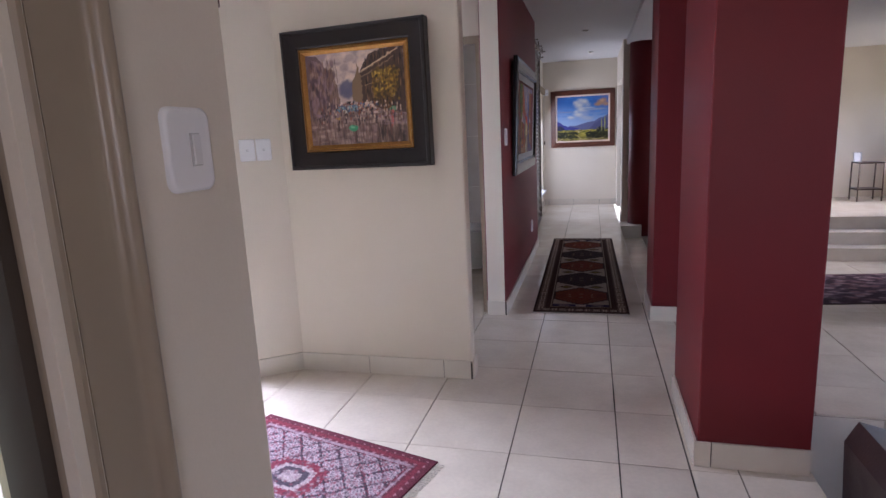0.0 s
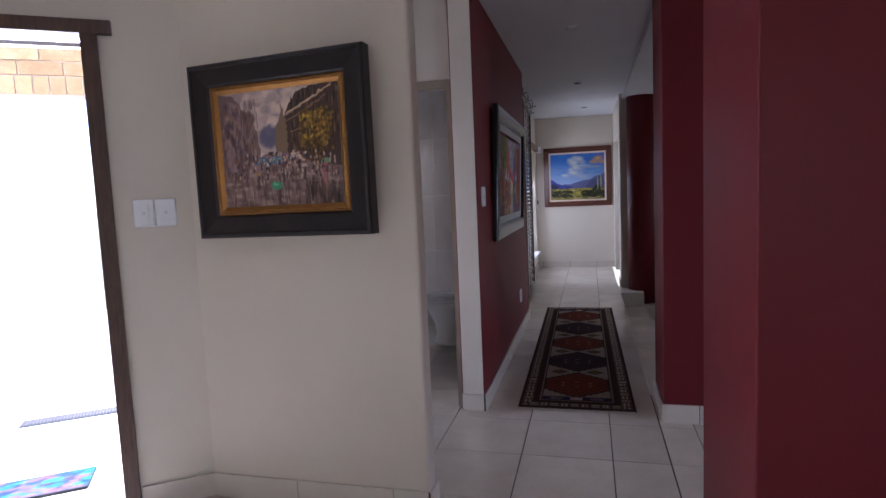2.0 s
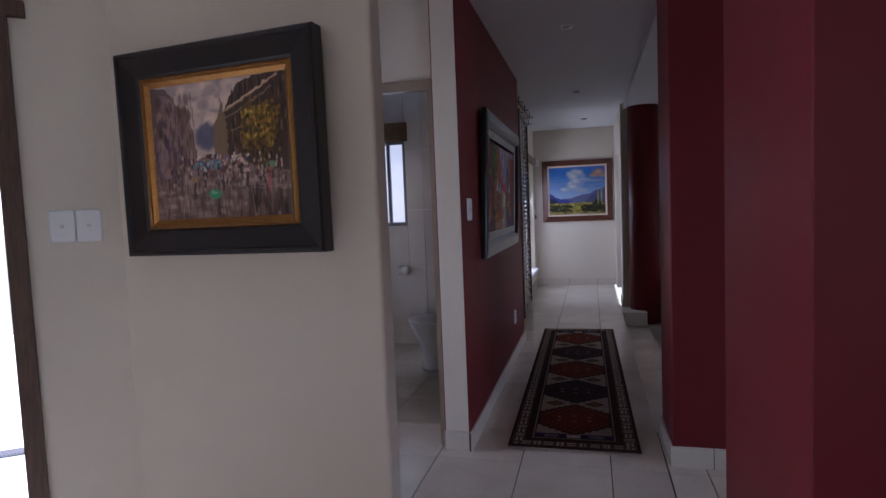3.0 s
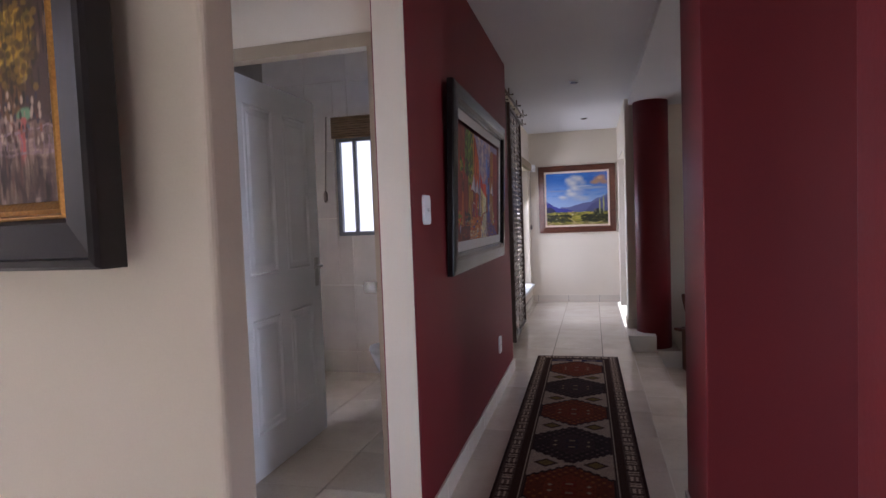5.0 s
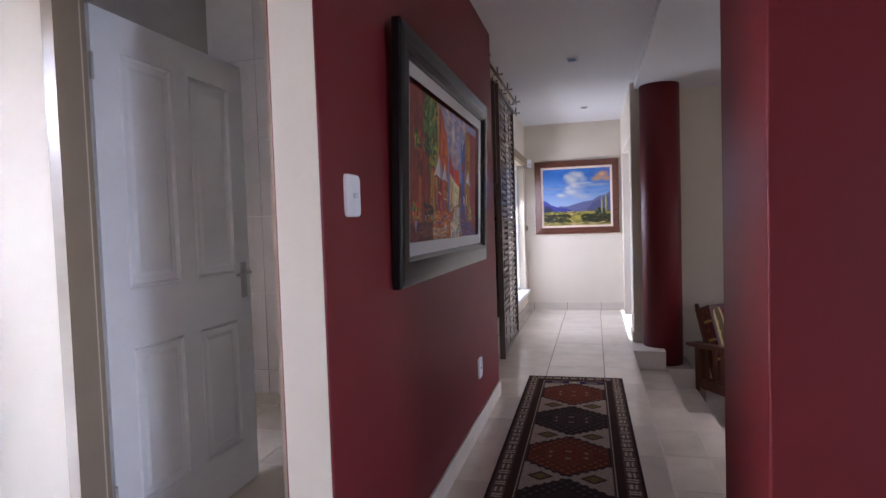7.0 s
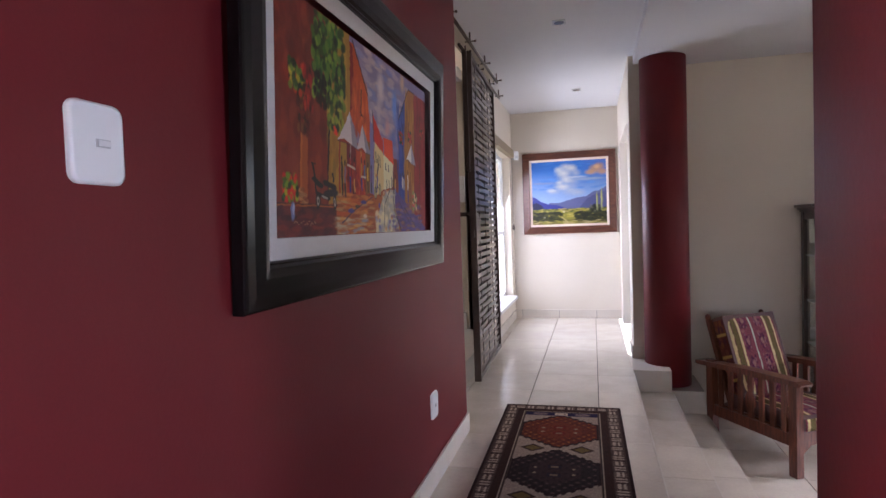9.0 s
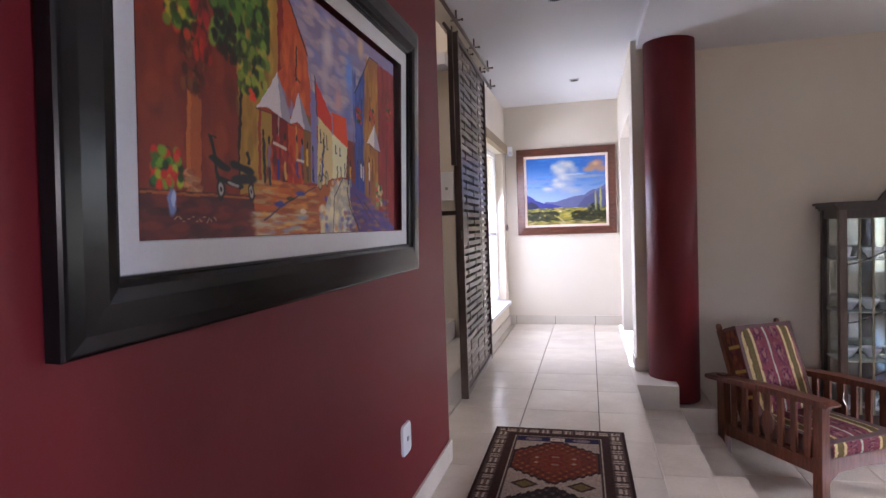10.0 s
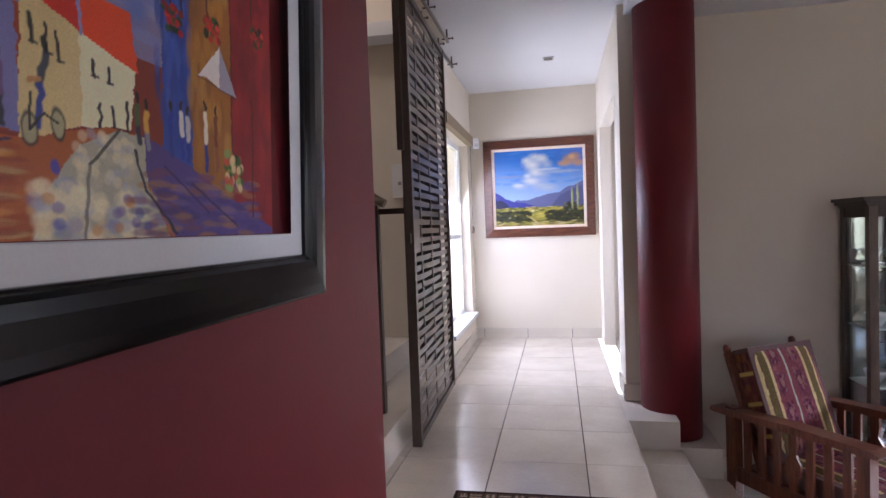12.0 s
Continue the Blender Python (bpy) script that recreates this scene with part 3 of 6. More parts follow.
moulding("mat_board", 1.61, 0.925, [(0.100, 0.012), (0.106, 0.013), (0.154, 0.013), (0.1565, 0.011)], MAT_BOARD, market, "wide white mat board")
c = Cloth(640, 300, "8a4124", 5).ragged(0.0016, 60)
c.ru = c.ru - 0.015 * np.sin(np.pi * c.u)
# sky with clouds
c.poly([(.30, .45), (.30, 1), (1, 1), (1, .45)], "8f86a4")
c.daubs(170, .40, .82, .50, 1, .035, .022, ["a99cae", "8a90ba", "bcb0b8", "9c90a8", "c6b8b4"], .55)
for x, y, rx, ry, k in ((.665, .77, .035, .13, "6d97cf"), (.69, .66, .03, .10, "7d8cc0"), (.545, .83, .035, .12, "cfc5c4"), (.53, .70, .025, .10, "b9aeb6"), (.74, .95, .03, .08, "c9b49a"), (.60, .62, .03, .08, "c3a0a0"), (.655, .58, .03, .07, "6f7fb4")):
    c.blob(x, y, rx, ry, k, .85, .7)
# terracotta wall with column
c.poly([(0, .10), (0, 1), (.215, 1), (.215, .14)], "84371f")
c.daubs(170, 0, .21, .15, 1, .020, .06, ["8f4122", "732c18", "9c4c25", "6b2818", "87361a"], .5)
c.poly([(.085, .135), (.092, .44), (.122, .44), (.117, .135)], "a9602c").poly([(.085, .135), (.092, .44), (.100, .44), (.094, .135)], "c07a3a", .6)
c.daubs(24, .084, .12, .12, .2, .012, .012, ["c99a6a", "a9805a", "8a4a2a"], .7)
for k in range(4):
    c.line(.088, .475 + .035 * k, .128, .455 + .035 * k, .0035, "3e1a12", .85)
c.daubs(60, .085, .135, .44, .66, .008, .025, ["5c2414", "7a3418", "3c1a10", "8a5a2a"], .7)
c.daubs(70, .055, .115, .60, .72, .010, .022, ["3a5a1e", "6f8f28", "b9b030", "24401a", "c04a20"], .85)
c.daubs(30, .11, .15, .52, .72, .007, .03, ["a8301c", "c4481e", "5a1c14"], .7)
# ochre wall, tree
c.poly([(.212, .14), (.212, 1), (.335, 1), (.335, .60), (.30, .48), (.27, .16)], "a98534")
c.daubs(80, .22, .33, .2, 1, .012, .06, ["b8963e", "94722a", "7c6a2e", "c2a44c"], .5)
c.line(.222, .56, .212, .30, .004, "2e160e").line(.212, .30, .212, .16, .003, "3a1c12")
c.daubs(260, .155, .315, .62, 1, .012, .028, ["2a4a1c", "4f7826", "1c3216", "86a23a", "36501e", "6a8a30"], .85)
c.daubs(70, .225, .305, .50, .66, .010, .022, ["4f6a26", "8a9a3a", "2a3c1a", "a8a848"], .8)
c.daubs(40, .16, .22, .58, .72, .008, .02, ["1a2612", "26200f", "3a2414"], .8)
# orange house with dark roof edge
c.poly([(.335, .58), (.335, .97), (.355, .97), (.445, .76), (.475, .52), (.47, .44)], "bb5a20")
c.poly([(.335, .62), (.335, .97), (.352, .95), (.362, .66)], "8e2418")
c.daubs(50, .36, .46, .5, .8, .010, .05, ["c96a24", "a84a1a", "d07a30"], .5)
c.line(.352, .985, .452, .745, .0035, "3c2420").line(.452, .745, .482, .52, .0035, "9a92a6").line(.405, .76, .402, .62, .003, "40200f").line(.395, .64, .415, .62, .003, "40200f")
# shaded shop fronts under the awnings
c.poly([(.265, .17), (.27, .47), (.50, .47), (.49, .22), (.40, .20)], "9c4a22")
c.poly([(.275, .20), (.278, .45), (.312, .45), (.310, .20)], "a88a3c").poly([(.312, .20), (.312, .46), (.368, .46), (.366, .20)], "7a1c20").poly([(.368, .20), (.368, .45), (.43, .44), (.43, .21)], "b9561f").poly([(.43, .21), (.43, .5), (.462, .5), (.462, .22)], "8a6428").poly([(.462, .22), (.462, .62), (.487, .60), (.492, .22)], "8582ae")
c.daubs(60, .30, .44, .2, .34, .010, .03, ["a02a20", "8a2018", "c45a24", "5a1c1c"], .6)
c.line(.335, .46, .333, .34, .003, "b8a8a0", .8).line(.40, .44, .40, .36, .0025, "c9b070", .7)
# cream and white houses, red roofs
c.poly([(.488, .20), (.496, .52), (.565, .47), (.566, .25)], "cbbb8c").poly([(.566, .25), (.565, .47), (.650, .42), (.640, .27)], "d8cfb2")
c.poly([(.490, .515), (.482, .67), (.497, .64), (.565, .53), (.568, .455)], "c23d1c").poly([(.566, .46), (.562, .555), (.642, .555), (.655, .41)], "d1571c")
c.line(.482, .68, .49, .51, .003, "4a4660").line(.565, .54, .568, .455, .003, "8c8fb4")
for x, y, h in ((.505, .455, .055), (.522, .445, .055), (.537, .435, .055), (.583, .405, .035), (.606, .40, .035), (.592, .31, .085), (.612, .31, .08), (.634, .33, .07)):
    c.line(x, y, x, y - h, .0026, "2f2a2a", .95, 2).line(x - .003, y - h, x + .006, y - h, .0018, "4a4440", .8, 2)
# blue, ochre and red houses
c.poly([(.700, .23), (.700, .70), (.735, .80), (.765, .84), (.762, .17)], "40569f").poly([(.762, .17), (.765, .84), (.80, .93), (.868, .93), (.868, .12)], "9a6a26").poly([(.868, .02), (.868, .93), (1.0, .93), (1.0, 0), (.9, 0)], "8a1f24")
c.daubs(60, .70, .76, .25, .78, .007, .05, ["4c66b4", "33478a", "5a70b4", "3c4f98"], .5).daubs(60, .77, .865, .2, .9, .010, .06, ["a87a30", "875a20", "b48a3c"], .5).daubs(90, .875, 1, .05, .9, .016, .07, ["982a28", "741a1e", "861c26", "a03830"], .45)
c.line(.700, .70, .765, .85, .0030, "232848").line(.765, .85, .80, .935, .0028, "3a2a18").line(.80, .935, .868, .935, .003, "4a3018").line(.868, .93, .868, .14, .0022, "4a1a18", .7)
for x, y in ((.722, .66), (.745, .69), (.805, .72), (.935, .80)):
    c.line(x, y, x, y - .075, .0028, "1f2440" if x < .76 else "5a2a18", .9, 2)
for x, y in ((.735, .60), (.825, .63), (.955, .69)):
    c.daubs(34, x - .018, x + .018, y - .035, y + .03, .007, .013, ["b02a22", "3a5a26", "20381a", "8a2420", "c9503a"], .9)
# street
c.poly([(0, 0), (0, .135), (.26, .145), (.36, .20), (.49, .205), (.60, .26), (.65, .26), (.70, .235), (.80, .16), (1, .0)], "a8652a")
c.poly([(0, 0), (0, .125), (.255, .13), (.262, .0)], "5c2226")
c.poly([(.26, .02), (.30, .09), (.40, .155), (.49, .205), (.36, .205), (.25, .15)], "b4622a")
c.poly([(.66, .262), (.70, .24), (.80, .165), (1, .02), (1, 0), (.72, 0), (.665, .15)], "604c86")
c.poly([(.50, 0), (.52, .10), (.56, .21), (.62, .26), (.662, .255), (.67, .12), (.71, 0)], "aaa694")
c.daubs(190, .26, .52, 0, .20, .030, .010, ["b8742c", "9c5220", "c9944a", "a8643a", "b9a070", "8c4a24"], .6)
c.daubs(70, .26, .44, .0, .08, .030, .010, ["b9b29a", "8c98a8", "c9a868", "a8622a"], .6)
c.daubs(110, .52, .69, 0, .12, .014, .022, ["cdc6ae", "a8aab4", "d6ccae", "c9b890", "e0d6b8", "8a8aa8", "b4b4a0"], .5)
c.daubs(60, .57, .655, .12, .24, .008, .016, ["cdc6ae", "d6ccae", "b8b09c", "a8a8b0"], .5)
c.daubs(14, .53, .70, .01, .10, .010, .016, ["5a60a8", "7a6a9c", "b98a4a"], .6)
c.daubs(120, .66, .95, 0, .18, .026, .012, ["54427e", "75608e", "7c4a5c", "8e6a4c", "4a3c74", "a07850"], .55)
c.daubs(90, 0, .25, 0, .12, .025, .016, ["6a2a28", "4c1c26", "7c3c2c", "5a2030", "863c2c"], .6)
for p in ((.285, .055, .345, .115), (.345, .115, .405, .155), (.405, .155, .48, .20)):
    c.line(*p, .0034, "3c3a5a", .85)
for x, y in ((.335, .118), (.415, .166)):
    c.blob(x, y, .022, .013, "38489a", .9)
c.blob(.375, .142, .018, .010, "2a3a2a", .8).blob(.425, .092, .016, .014, "d0c6b8", .85).blob(.53, .155, .008, .02, "4a4fa8", .85)
c.line(.62, .26, .575, .17, .0030, "3e3630", .8).line(.575, .17, .565, .0, .0026, "6a6258", .7).line(.645, .22, .665, .12, .0026, "2c2440", .9).line(.665, .12, .722, .01, .0034, "2c2440", .9).line(.70, .19, .80, .07, .0034, "43346a", .85).line(.76, .15, .88, .03, .0040, "3c2e62", .8)
# flowers, pot, signature
c.line(.0, .135, .255, .14, .003, "3a1618", .8).line(.02, .075, .06, .08, .012, "3a1418", .6)
c.daubs(70, .022, .080, .15, .25, .008, .018, ["3c7226", "a8b02c", "c02e1e", "1f431a", "7c9a2a", "c9482a"], .9)
c.blob(.057, .105, .010, .045, "7f8cb4", .95).blob(.060, .115, .005, .03, "b4bcd0", .8)
for k in range(11):
    c.line(.062 + k * .0085, .056 + .008 * math.sin(k * 2.1), .067 + k * .0085, .056 + .008 * math.cos(k * 1.7), .0016, "c09a78", .7)
# scooter
c.line(.140, .315, .148, .275, .0045, "17120f").line(.137, .32, .152, .318, .003, "17120f").line(.148, .275, .160, .17, .0045, "1f1a1c").line(.146, .25, .178, .225, .011, "191517").line(.160, .19, .212, .17, .010, "241e20").line(.200, .24, .240, .225, .016, "1c1718").line(.205, .19, .245, .20, .018, "2a2426").line(.235, .29, .238, .25, .004, "17120f")
for x in (.163, .245):
    c.blob(x, .155, .011, .042, "14100e").blob(x, .155, .0065, .025, "aaa49c").blob(x, .155, .003, .011, "2a2422")
c.line(.185, .18, .205, .17, .005, "a8a29a", .9)
# awnings and parasols
for q, lit, sh in ((((.333, .62), (.262, .455), (.30, .475), (.345, .45), (.385, .435)), "cac4c6", "9a96a4"), (((.412, .58), (.375, .44), (.405, .455), (.435, .435), (.468, .43)), "c4bec2", "928e9e"), (((.835, .585), (.778, .47), (.80, .475), (.835, .455), (.885, .445)), "cfc9c4", "a09aa6")):
    c.poly(list(q), lit).poly([q[0], q[4], q[3]], sh).line(*q[1], *q[3], .0022, "4a3c40", .7).line(*q[3], *q[4], .0022, "4a3c40", .7)
c.daubs(10, .255, .272, .48, .51, .006, .012, ["c02a1a", "d8502a"], .95)
# people at the tables
for x, y, h, top, low in ((.285, .36, .16, "2a2226", "1c1718"), (.302, .34, .15, "8a7a8a", "3a3440"), (.331, .385, .165, "a8322a", "33409a"), (.356, .37, .15, "9a3a24", "c9a060"), (.402, .375, .14, "b98a34", "3a489a"), (.424, .37, .14, "6a7aa0", "7a3420"), (.445, .36, .13, "d0b040", "5a4a30"), (.470, .35, .12, "7a5a8a", "3a3440"), (.652, .34, .10, "5a6a3a", "3a3a50"), (.668, .33, .10, "c8a048", "8a8a98"), (.715, .345, .12, "38459a", "3a4890"), (.738, .355, .13, "cfc8bc", "38459a"), (.752, .345, .13, "b9b4ac", "33408e"), (.795, .375, .18, "d6d0c4", "33408e"), (.822, .37, .17, "7a4428", "8a5a34")):
    c.line(x, y - h * .5, x + .002, y - h, .0048, low, .95, 2).line(x, y - .012, x, y - h * .52, .0056, top, .95, 2).blob(x, y + .012, .0042, .018, "3a2218")
c.line(.318, .345, .36, .335, .0035, "c9c2b4", .9, 2).line(.405, .30, .43, .30, .003, "d0cabc", .9, 2)
# cyclist
c.line(.520, .385, .514, .315, .0050, "44485a", .95, 2).line(.514, .33, .503, .325, .0035, "b98a5a", .9, 2).line(.516, .315, .510, .235, .0045, "38459a", .95, 2).blob(.520, .405, .0048, .02, "2a1c18")
for x, y in ((.500, .225), (.535, .245)):
    c.blob(x, y, .0105, .040, "2c2a2c", .9, .2).blob(x, y, .0085, .032, "b0a884", .95, .2)
c.line(.500, .225, .518, .26, .0018, "2c2a2c", .9, 2).line(.518, .26, .535, .245, .0018, "2c2a2c", .9, 2).line(.503, .30, .500, .225, .0018, "2c2a2c", .9, 2)
c.daubs(44, .855, .90, .15, .26, .008, .018, ["4a6a34", "8a9a5a", "b8583a", "26401e", "c9b890"], .9)
c.line(.93, .06, .935, .42, .003, "5a1216", .8).line(.935, .42, .925, .46, .003, "5a1216", .7)
c.img = c.img ** 1.28 * 1.65
c.vary(.04).mesh("print", 1.205, 0.588, PAINT, market, label="painted market street with umbrellas and bright houses").matrix_basis = pose(0.158, -0.0115, 0.158)

# landscape picture
land = thing("framed_picture", "bright landscape painting with clouds in broad reddish wood frame", "picture", pose(-0.725, 10.53, 1.04))
moulding("frame", 1.103, 0.985, [(0, 0), (0, 0.030), (0.006, 0.038), (0.02, 0.040), (0.072, 0.050), (0.082, 0.052), (0.084, 0.048), (0.086, 0.03)], MAHOGANY, land)
moulding("liner", 1.103, 0.985, [(0.084, 0.03), (0.086, 0.036), (0.094, 0.036), (0.098, 0.028), (0.110, 0.024), (0.112, 0.018)], LINER, land, "cream inner liner")
c = Cloth(220, 190, "3a7ac4", 8).ragged(0.0025, 40)
c.put(np.clip(1.25 - c.v * 1.45, 0, 1), "c4d2e2", .9)
c.put(np.clip(c.u * 1.6 - 1.0, 0, 1) * np.clip(c.v * 3 - 1.9, 0, 1), "8e86bc", .8)
c.daubs(90, 0, 1, .55, 1, .07, .02, ["4a8ad0", "5f9ada", "3f80c8"], .3)
for x, y, rx, ry in ((.40, .82, .11, .09), (.52, .86, .11, .10), (.60, .80, .08, .08), (.45, .74, .12, .10), (.54, .68, .12, .10), (.40, .60, .12, .09), (.30, .52, .10, .05), (.52, .54, .14, .10), (.62, .50, .12, .07)):
    c.blob(x, y, rx, ry, "b9bcc4", .75, .9)
for x, y, rx, ry in ((.37, .86, .06, .05), (.46, .90, .08, .055), (.55, .88, .07, .055), (.44, .80, .09, .06), (.38, .66, .05, .035), (.27, .54, .07, .03), (.47, .70, .07, .06), (.42, .59, .09, .05)):
    c.blob(x, y, rx * 1.2, ry * 1.2, "e2dccc", .75, 1.0)
for x, y, rx, ry in ((.84, .84, .09, .09), (.90, .88, .08, .07), (.78, .80, .08, .05), (.94, .80, .08, .06)):
    c.blob(x, y, rx, ry, "c49a72", .85, .6)
c.blob(.87, .88, .05, .04, "dcb48a", .8, .6)
c.blob(.16, .655, .22, .026, "8c98b8", .75, .6).blob(.75, .70, .28, .028, "a4aebe", .8, .6).blob(.62, .735, .16, .02, "c9ccd0", .7, .6)
c.poly([(.20, .24), (.24, .35), (.36, .34), (.50, .385), (.62, .42), (.72, .43), (.82, .50), (.90, .515), (1, .585), (1, .24)], "70749c").poly([(.62, .24), (.74, .40), (.86, .46), (1, .52), (1, .24)], "5c5f88", .8)
c.poly([(0, .24), (0, .46), (.05, .44), (.12, .375), (.22, .33), (.34, .31), (.46, .265), (.52, .24)], "4a4c9c").poly([(0, .24), (0, .34), (.06, .355), (.13, .32), (.18, .24)], "2c2f5c")
c.rect(0, 1, 0, .248, "9a9440")
c.daubs(110, .15, .9, .12, .25, .05, .010, ["c0b04c", "b4a848", "d2c470", "8f8c3a"], .7)
c.daubs(60, 0, 1, .20, .255, .03, .010, ["5a6430", "7c7c3c", "c9b080", "434c28"], .7)
c.daubs(150, 0, .40, .07, .20, .035, .016, ["2c3018", "40431f", "585628", "22260f"], .8).daubs(170, .58, 1, .06, .20, .035, .018, ["2a2e17", "3c3f1e", "4c4a26", "1f230f"], .8)
c.blob(.84, .235, .085, .075, "23281a", .95, .35).blob(.71, .145, .07, .045, "2a2f1b", .95, .4).daubs(50, .77, .92, .18, .30, .02, .015, ["3a4426", "54583a", "1f2416", "7c7866"], .7)
c.daubs(90, 0, 1, 0, .075, .045, .010, ["6e6436", "c2b27c", "8c7c48", "4c4826", "d0c090"], .7)
c.line(.40, .12, .52, .0, .012, "c4b486", .7).blob(.43, .205, .02, .012, "dccfb0", .9).blob(.17, .12, .02, .012, "a8a48c", .7)
for x, h in ((.865, .30), (.925, .36)):
    c.blob(x, .20 + h / 2, .016, h * .58, "a3a86a", .95, .5).blob(x - .005, .20 + h / 2, .007, h * .5, "c9c890", .7, .6)
c.img = c.img ** 1.2 * 0.86
c.vary(.04).mesh("canvas", 0.899, 0.781, PAINT, land, label="painted veld landscape with cumulus cloud").matrix_basis = pose(0.102, -0.020, 0.102)

# ---- runner rug ----
FRINGE = mat("cotton_fringe", (0.55, 0.50, 0.42), 0.95, grain=0.2, bump=0.4)
RUG_EDGE = mat("rug_edge_wool", (0.05, 0.028, 0.022), 0.95, grain=0.2)


def lay_rug(name, label, cloth, width, length, at, fringe_ends, edge=RUG_EDGE, thick=0.009):
    """A woven rug lying on the floor: a coloured woven sheet on a dark edged body, with fringes."""
    rug = thing(name, label, "rug", at)
    box_part("body", (0, width, 0, length, 0.0005, thick - 0.0015), edge, rug, bevel=0.002)
    pile = cloth.mesh("woven_face", width - 0.004, length - 0.004, WOOL, rug)
    pile.matrix_basis = Matrix(((1, 0, 0, 0.002), (0, 0, 1, 0.002), (0, -1, 0, thick), (0, 0, 0, 1)))
    rng = random.Random(4)
    for end in fringe_ends:
        bm = bmesh.new()
        for k in range(int(width / 0.007)):
            x = 0.004 + k * 0.007
            y0, s = (0.0, -1) if end == 0 else (length, 1)
            reach, drift = rng.uniform(0.022, 0.04), rng.uniform(-0.007, 0.007)
            add_box(bm, -0.0022, 0.0022, 0, 1, 0, 0.003, Matrix(((1, drift, 0, x), (0, s * reach, 0, y0), (0, 0, 1, 0.001), (0, 0, 0, 1))))
        part("fringe", bm, FRINGE, rug, "knotted pale cotton fringe")
    return rug


c = Cloth(140, 610, "2a1512", 11)
L, W = 3.05, 0.70
X, Y = c.u * W, c.v * L                      # metres across and along
ex, ey = np.minimum(X, W - X), np.minimum(Y, L - Y)
e = np.minimum(ex, ey)
c.put((e > 0.014).astype(float), "4a3a34")
band = (e > 0.016) & (e < 0.082)
c.put(band.astype(float), "4c3c37")
along, across = np.where(ex < ey, Y, X), e - 0.049
block = np.floor(along / 0.062)
inner = np.abs(along / 0.062 - block - 0.5) * 0.062
glyph = np.where(block % 2 == 0, (np.abs(inner - 0.012) < 0.005) & (np.abs(across) < 0.024), (np.abs(across) < 0.022) & (np.abs(np.abs(across) - 0.012) < 0.006) & (inner < 0.024))
hook = (np.sin(along * 300) * np.sin(across * 260 + block) > 0.35) & (np.abs(across) < 0.027)
c.put((band & hook).astype(float), "8f8276", .9).put((band & glyph).astype(float), "b5a99a", .9).put((band & (inner > 0.028)).astype(float), "2c1c1c", .9)
c.put(((e > 0.082) & (e < 0.122)).astype(float), "36201a")
c.put(((e > 0.086) & (e < 0.089)).astype(float), "6e6050").put(((e > 0.124) & (e < 0.128)).astype(float), "a89c8c").put(((e > 0.128) & (e < 0.133)).astype(float), "1c1416")
field = e > 0.135
c.put(field.astype(float), "968b80")
step = (L - 0.34) / 5
for k in range(5):
    yc = 0.17 + step * (k + 0.5)
    dx, dy = np.abs(X - W / 2), np.abs(Y - yc)
    jag = 0.012 * np.round(np.abs(((X * 26) % 1) - 0.5) * 2)
    hexa = (dy + dx * 0.72 + jag < 0.272) & (dx < 0.212) & field
    hex2 = (dy + dx * 0.72 + jag < 0.250) & (dx < 0.200) & field
    hex3 = (dy + dx * 0.72 < 0.15) & field
    rust = k % 2 == 0
    c.put(hexa.astype(float), "2a1a1c")
    c.put(hex2.astype(float), "5e2a1b" if rust else "2c2124")
    c.put((hex3 & (dx < 0.12)).astype(float), "6c301d" if rust else "3a2a2c")
    motif = np.sin(X * 120) * np.sin(Y * 105)
    c.put((hex2 & ~hex3 & (motif > 0.55)).astype(float), "8a5228" if rust else "5a4644", .8)
    c.put((hex2 & (motif < -0.75)).astype(float), "4a1a18" if rust else "1c1516", .7)
    for s in (-1, 1):
        c.put(((np.abs(X - W / 2) < 0.032) & (np.abs(Y - yc - s * 0.045) < 0.022)).astype(float), "6a2018" if rust else "2c2430")
        c.put(((np.abs(X - W / 2) < 0.018) & (np.abs(Y - yc - s * 0.045) < 0.011)).astype(float), "80705a", .8)
        for q in (-1, 1):
            c.put(((np.abs(X - W / 2 - q * 0.09) + np.abs(Y - yc - s * 0.03)) < 0.012).astype(float), "8f8068")
        if k < 4:
            d = np.abs(X - W / 2 - s * 0.125) * 0.8 + np.abs(Y - yc - step / 2)
            c.put(((d < 0.052) & field).astype(float), "3a2a22").put(((d < 0.034) & field).astype(float), "66582e")
for y in (0.165, L - 0.165):
    near = (np.abs(Y - y) < 0.030) & field
    flower = (np.hypot((np.abs(X - W / 2) - 0.125) / 0.045, (Y - y) / 0.024) < 1) & (np.sin(X * 330) * np.sin(Y * 330) > -0.1)
    notch = (np.abs(X - W / 2) < 0.040) & (np.abs(Y - y) < 0.024)
    c.put(near.astype(float), "221d45").put((near & flower).astype(float), "8c7d78", .85).put((near & notch).astype(float), "b5a99c").put((near & (np.abs(np.abs(X - W / 2) - 0.018) + np.abs(Y - y) < 0.007)).astype(float), "3a2a2c")
c.img = c.img * np.array((0.95, 0.86, 0.78))
c.vary(0.16)
lay_rug("runner_rug", "long dark tribal runner with rust and navy medallions", c, W, L, pose(-0.434, 3.985, 0, 0, 0, 0.6), (0,))

# ---- small red rug by the front door ----
c = Cloth(120, 160, "6a1426", 12)
W2, L2 = 0.72, 0.98
X, Y = c.u * W2, c.v * L2
e = np.minimum(np.minimum(X, W2 - X), np.minimum(Y, L2 - Y))
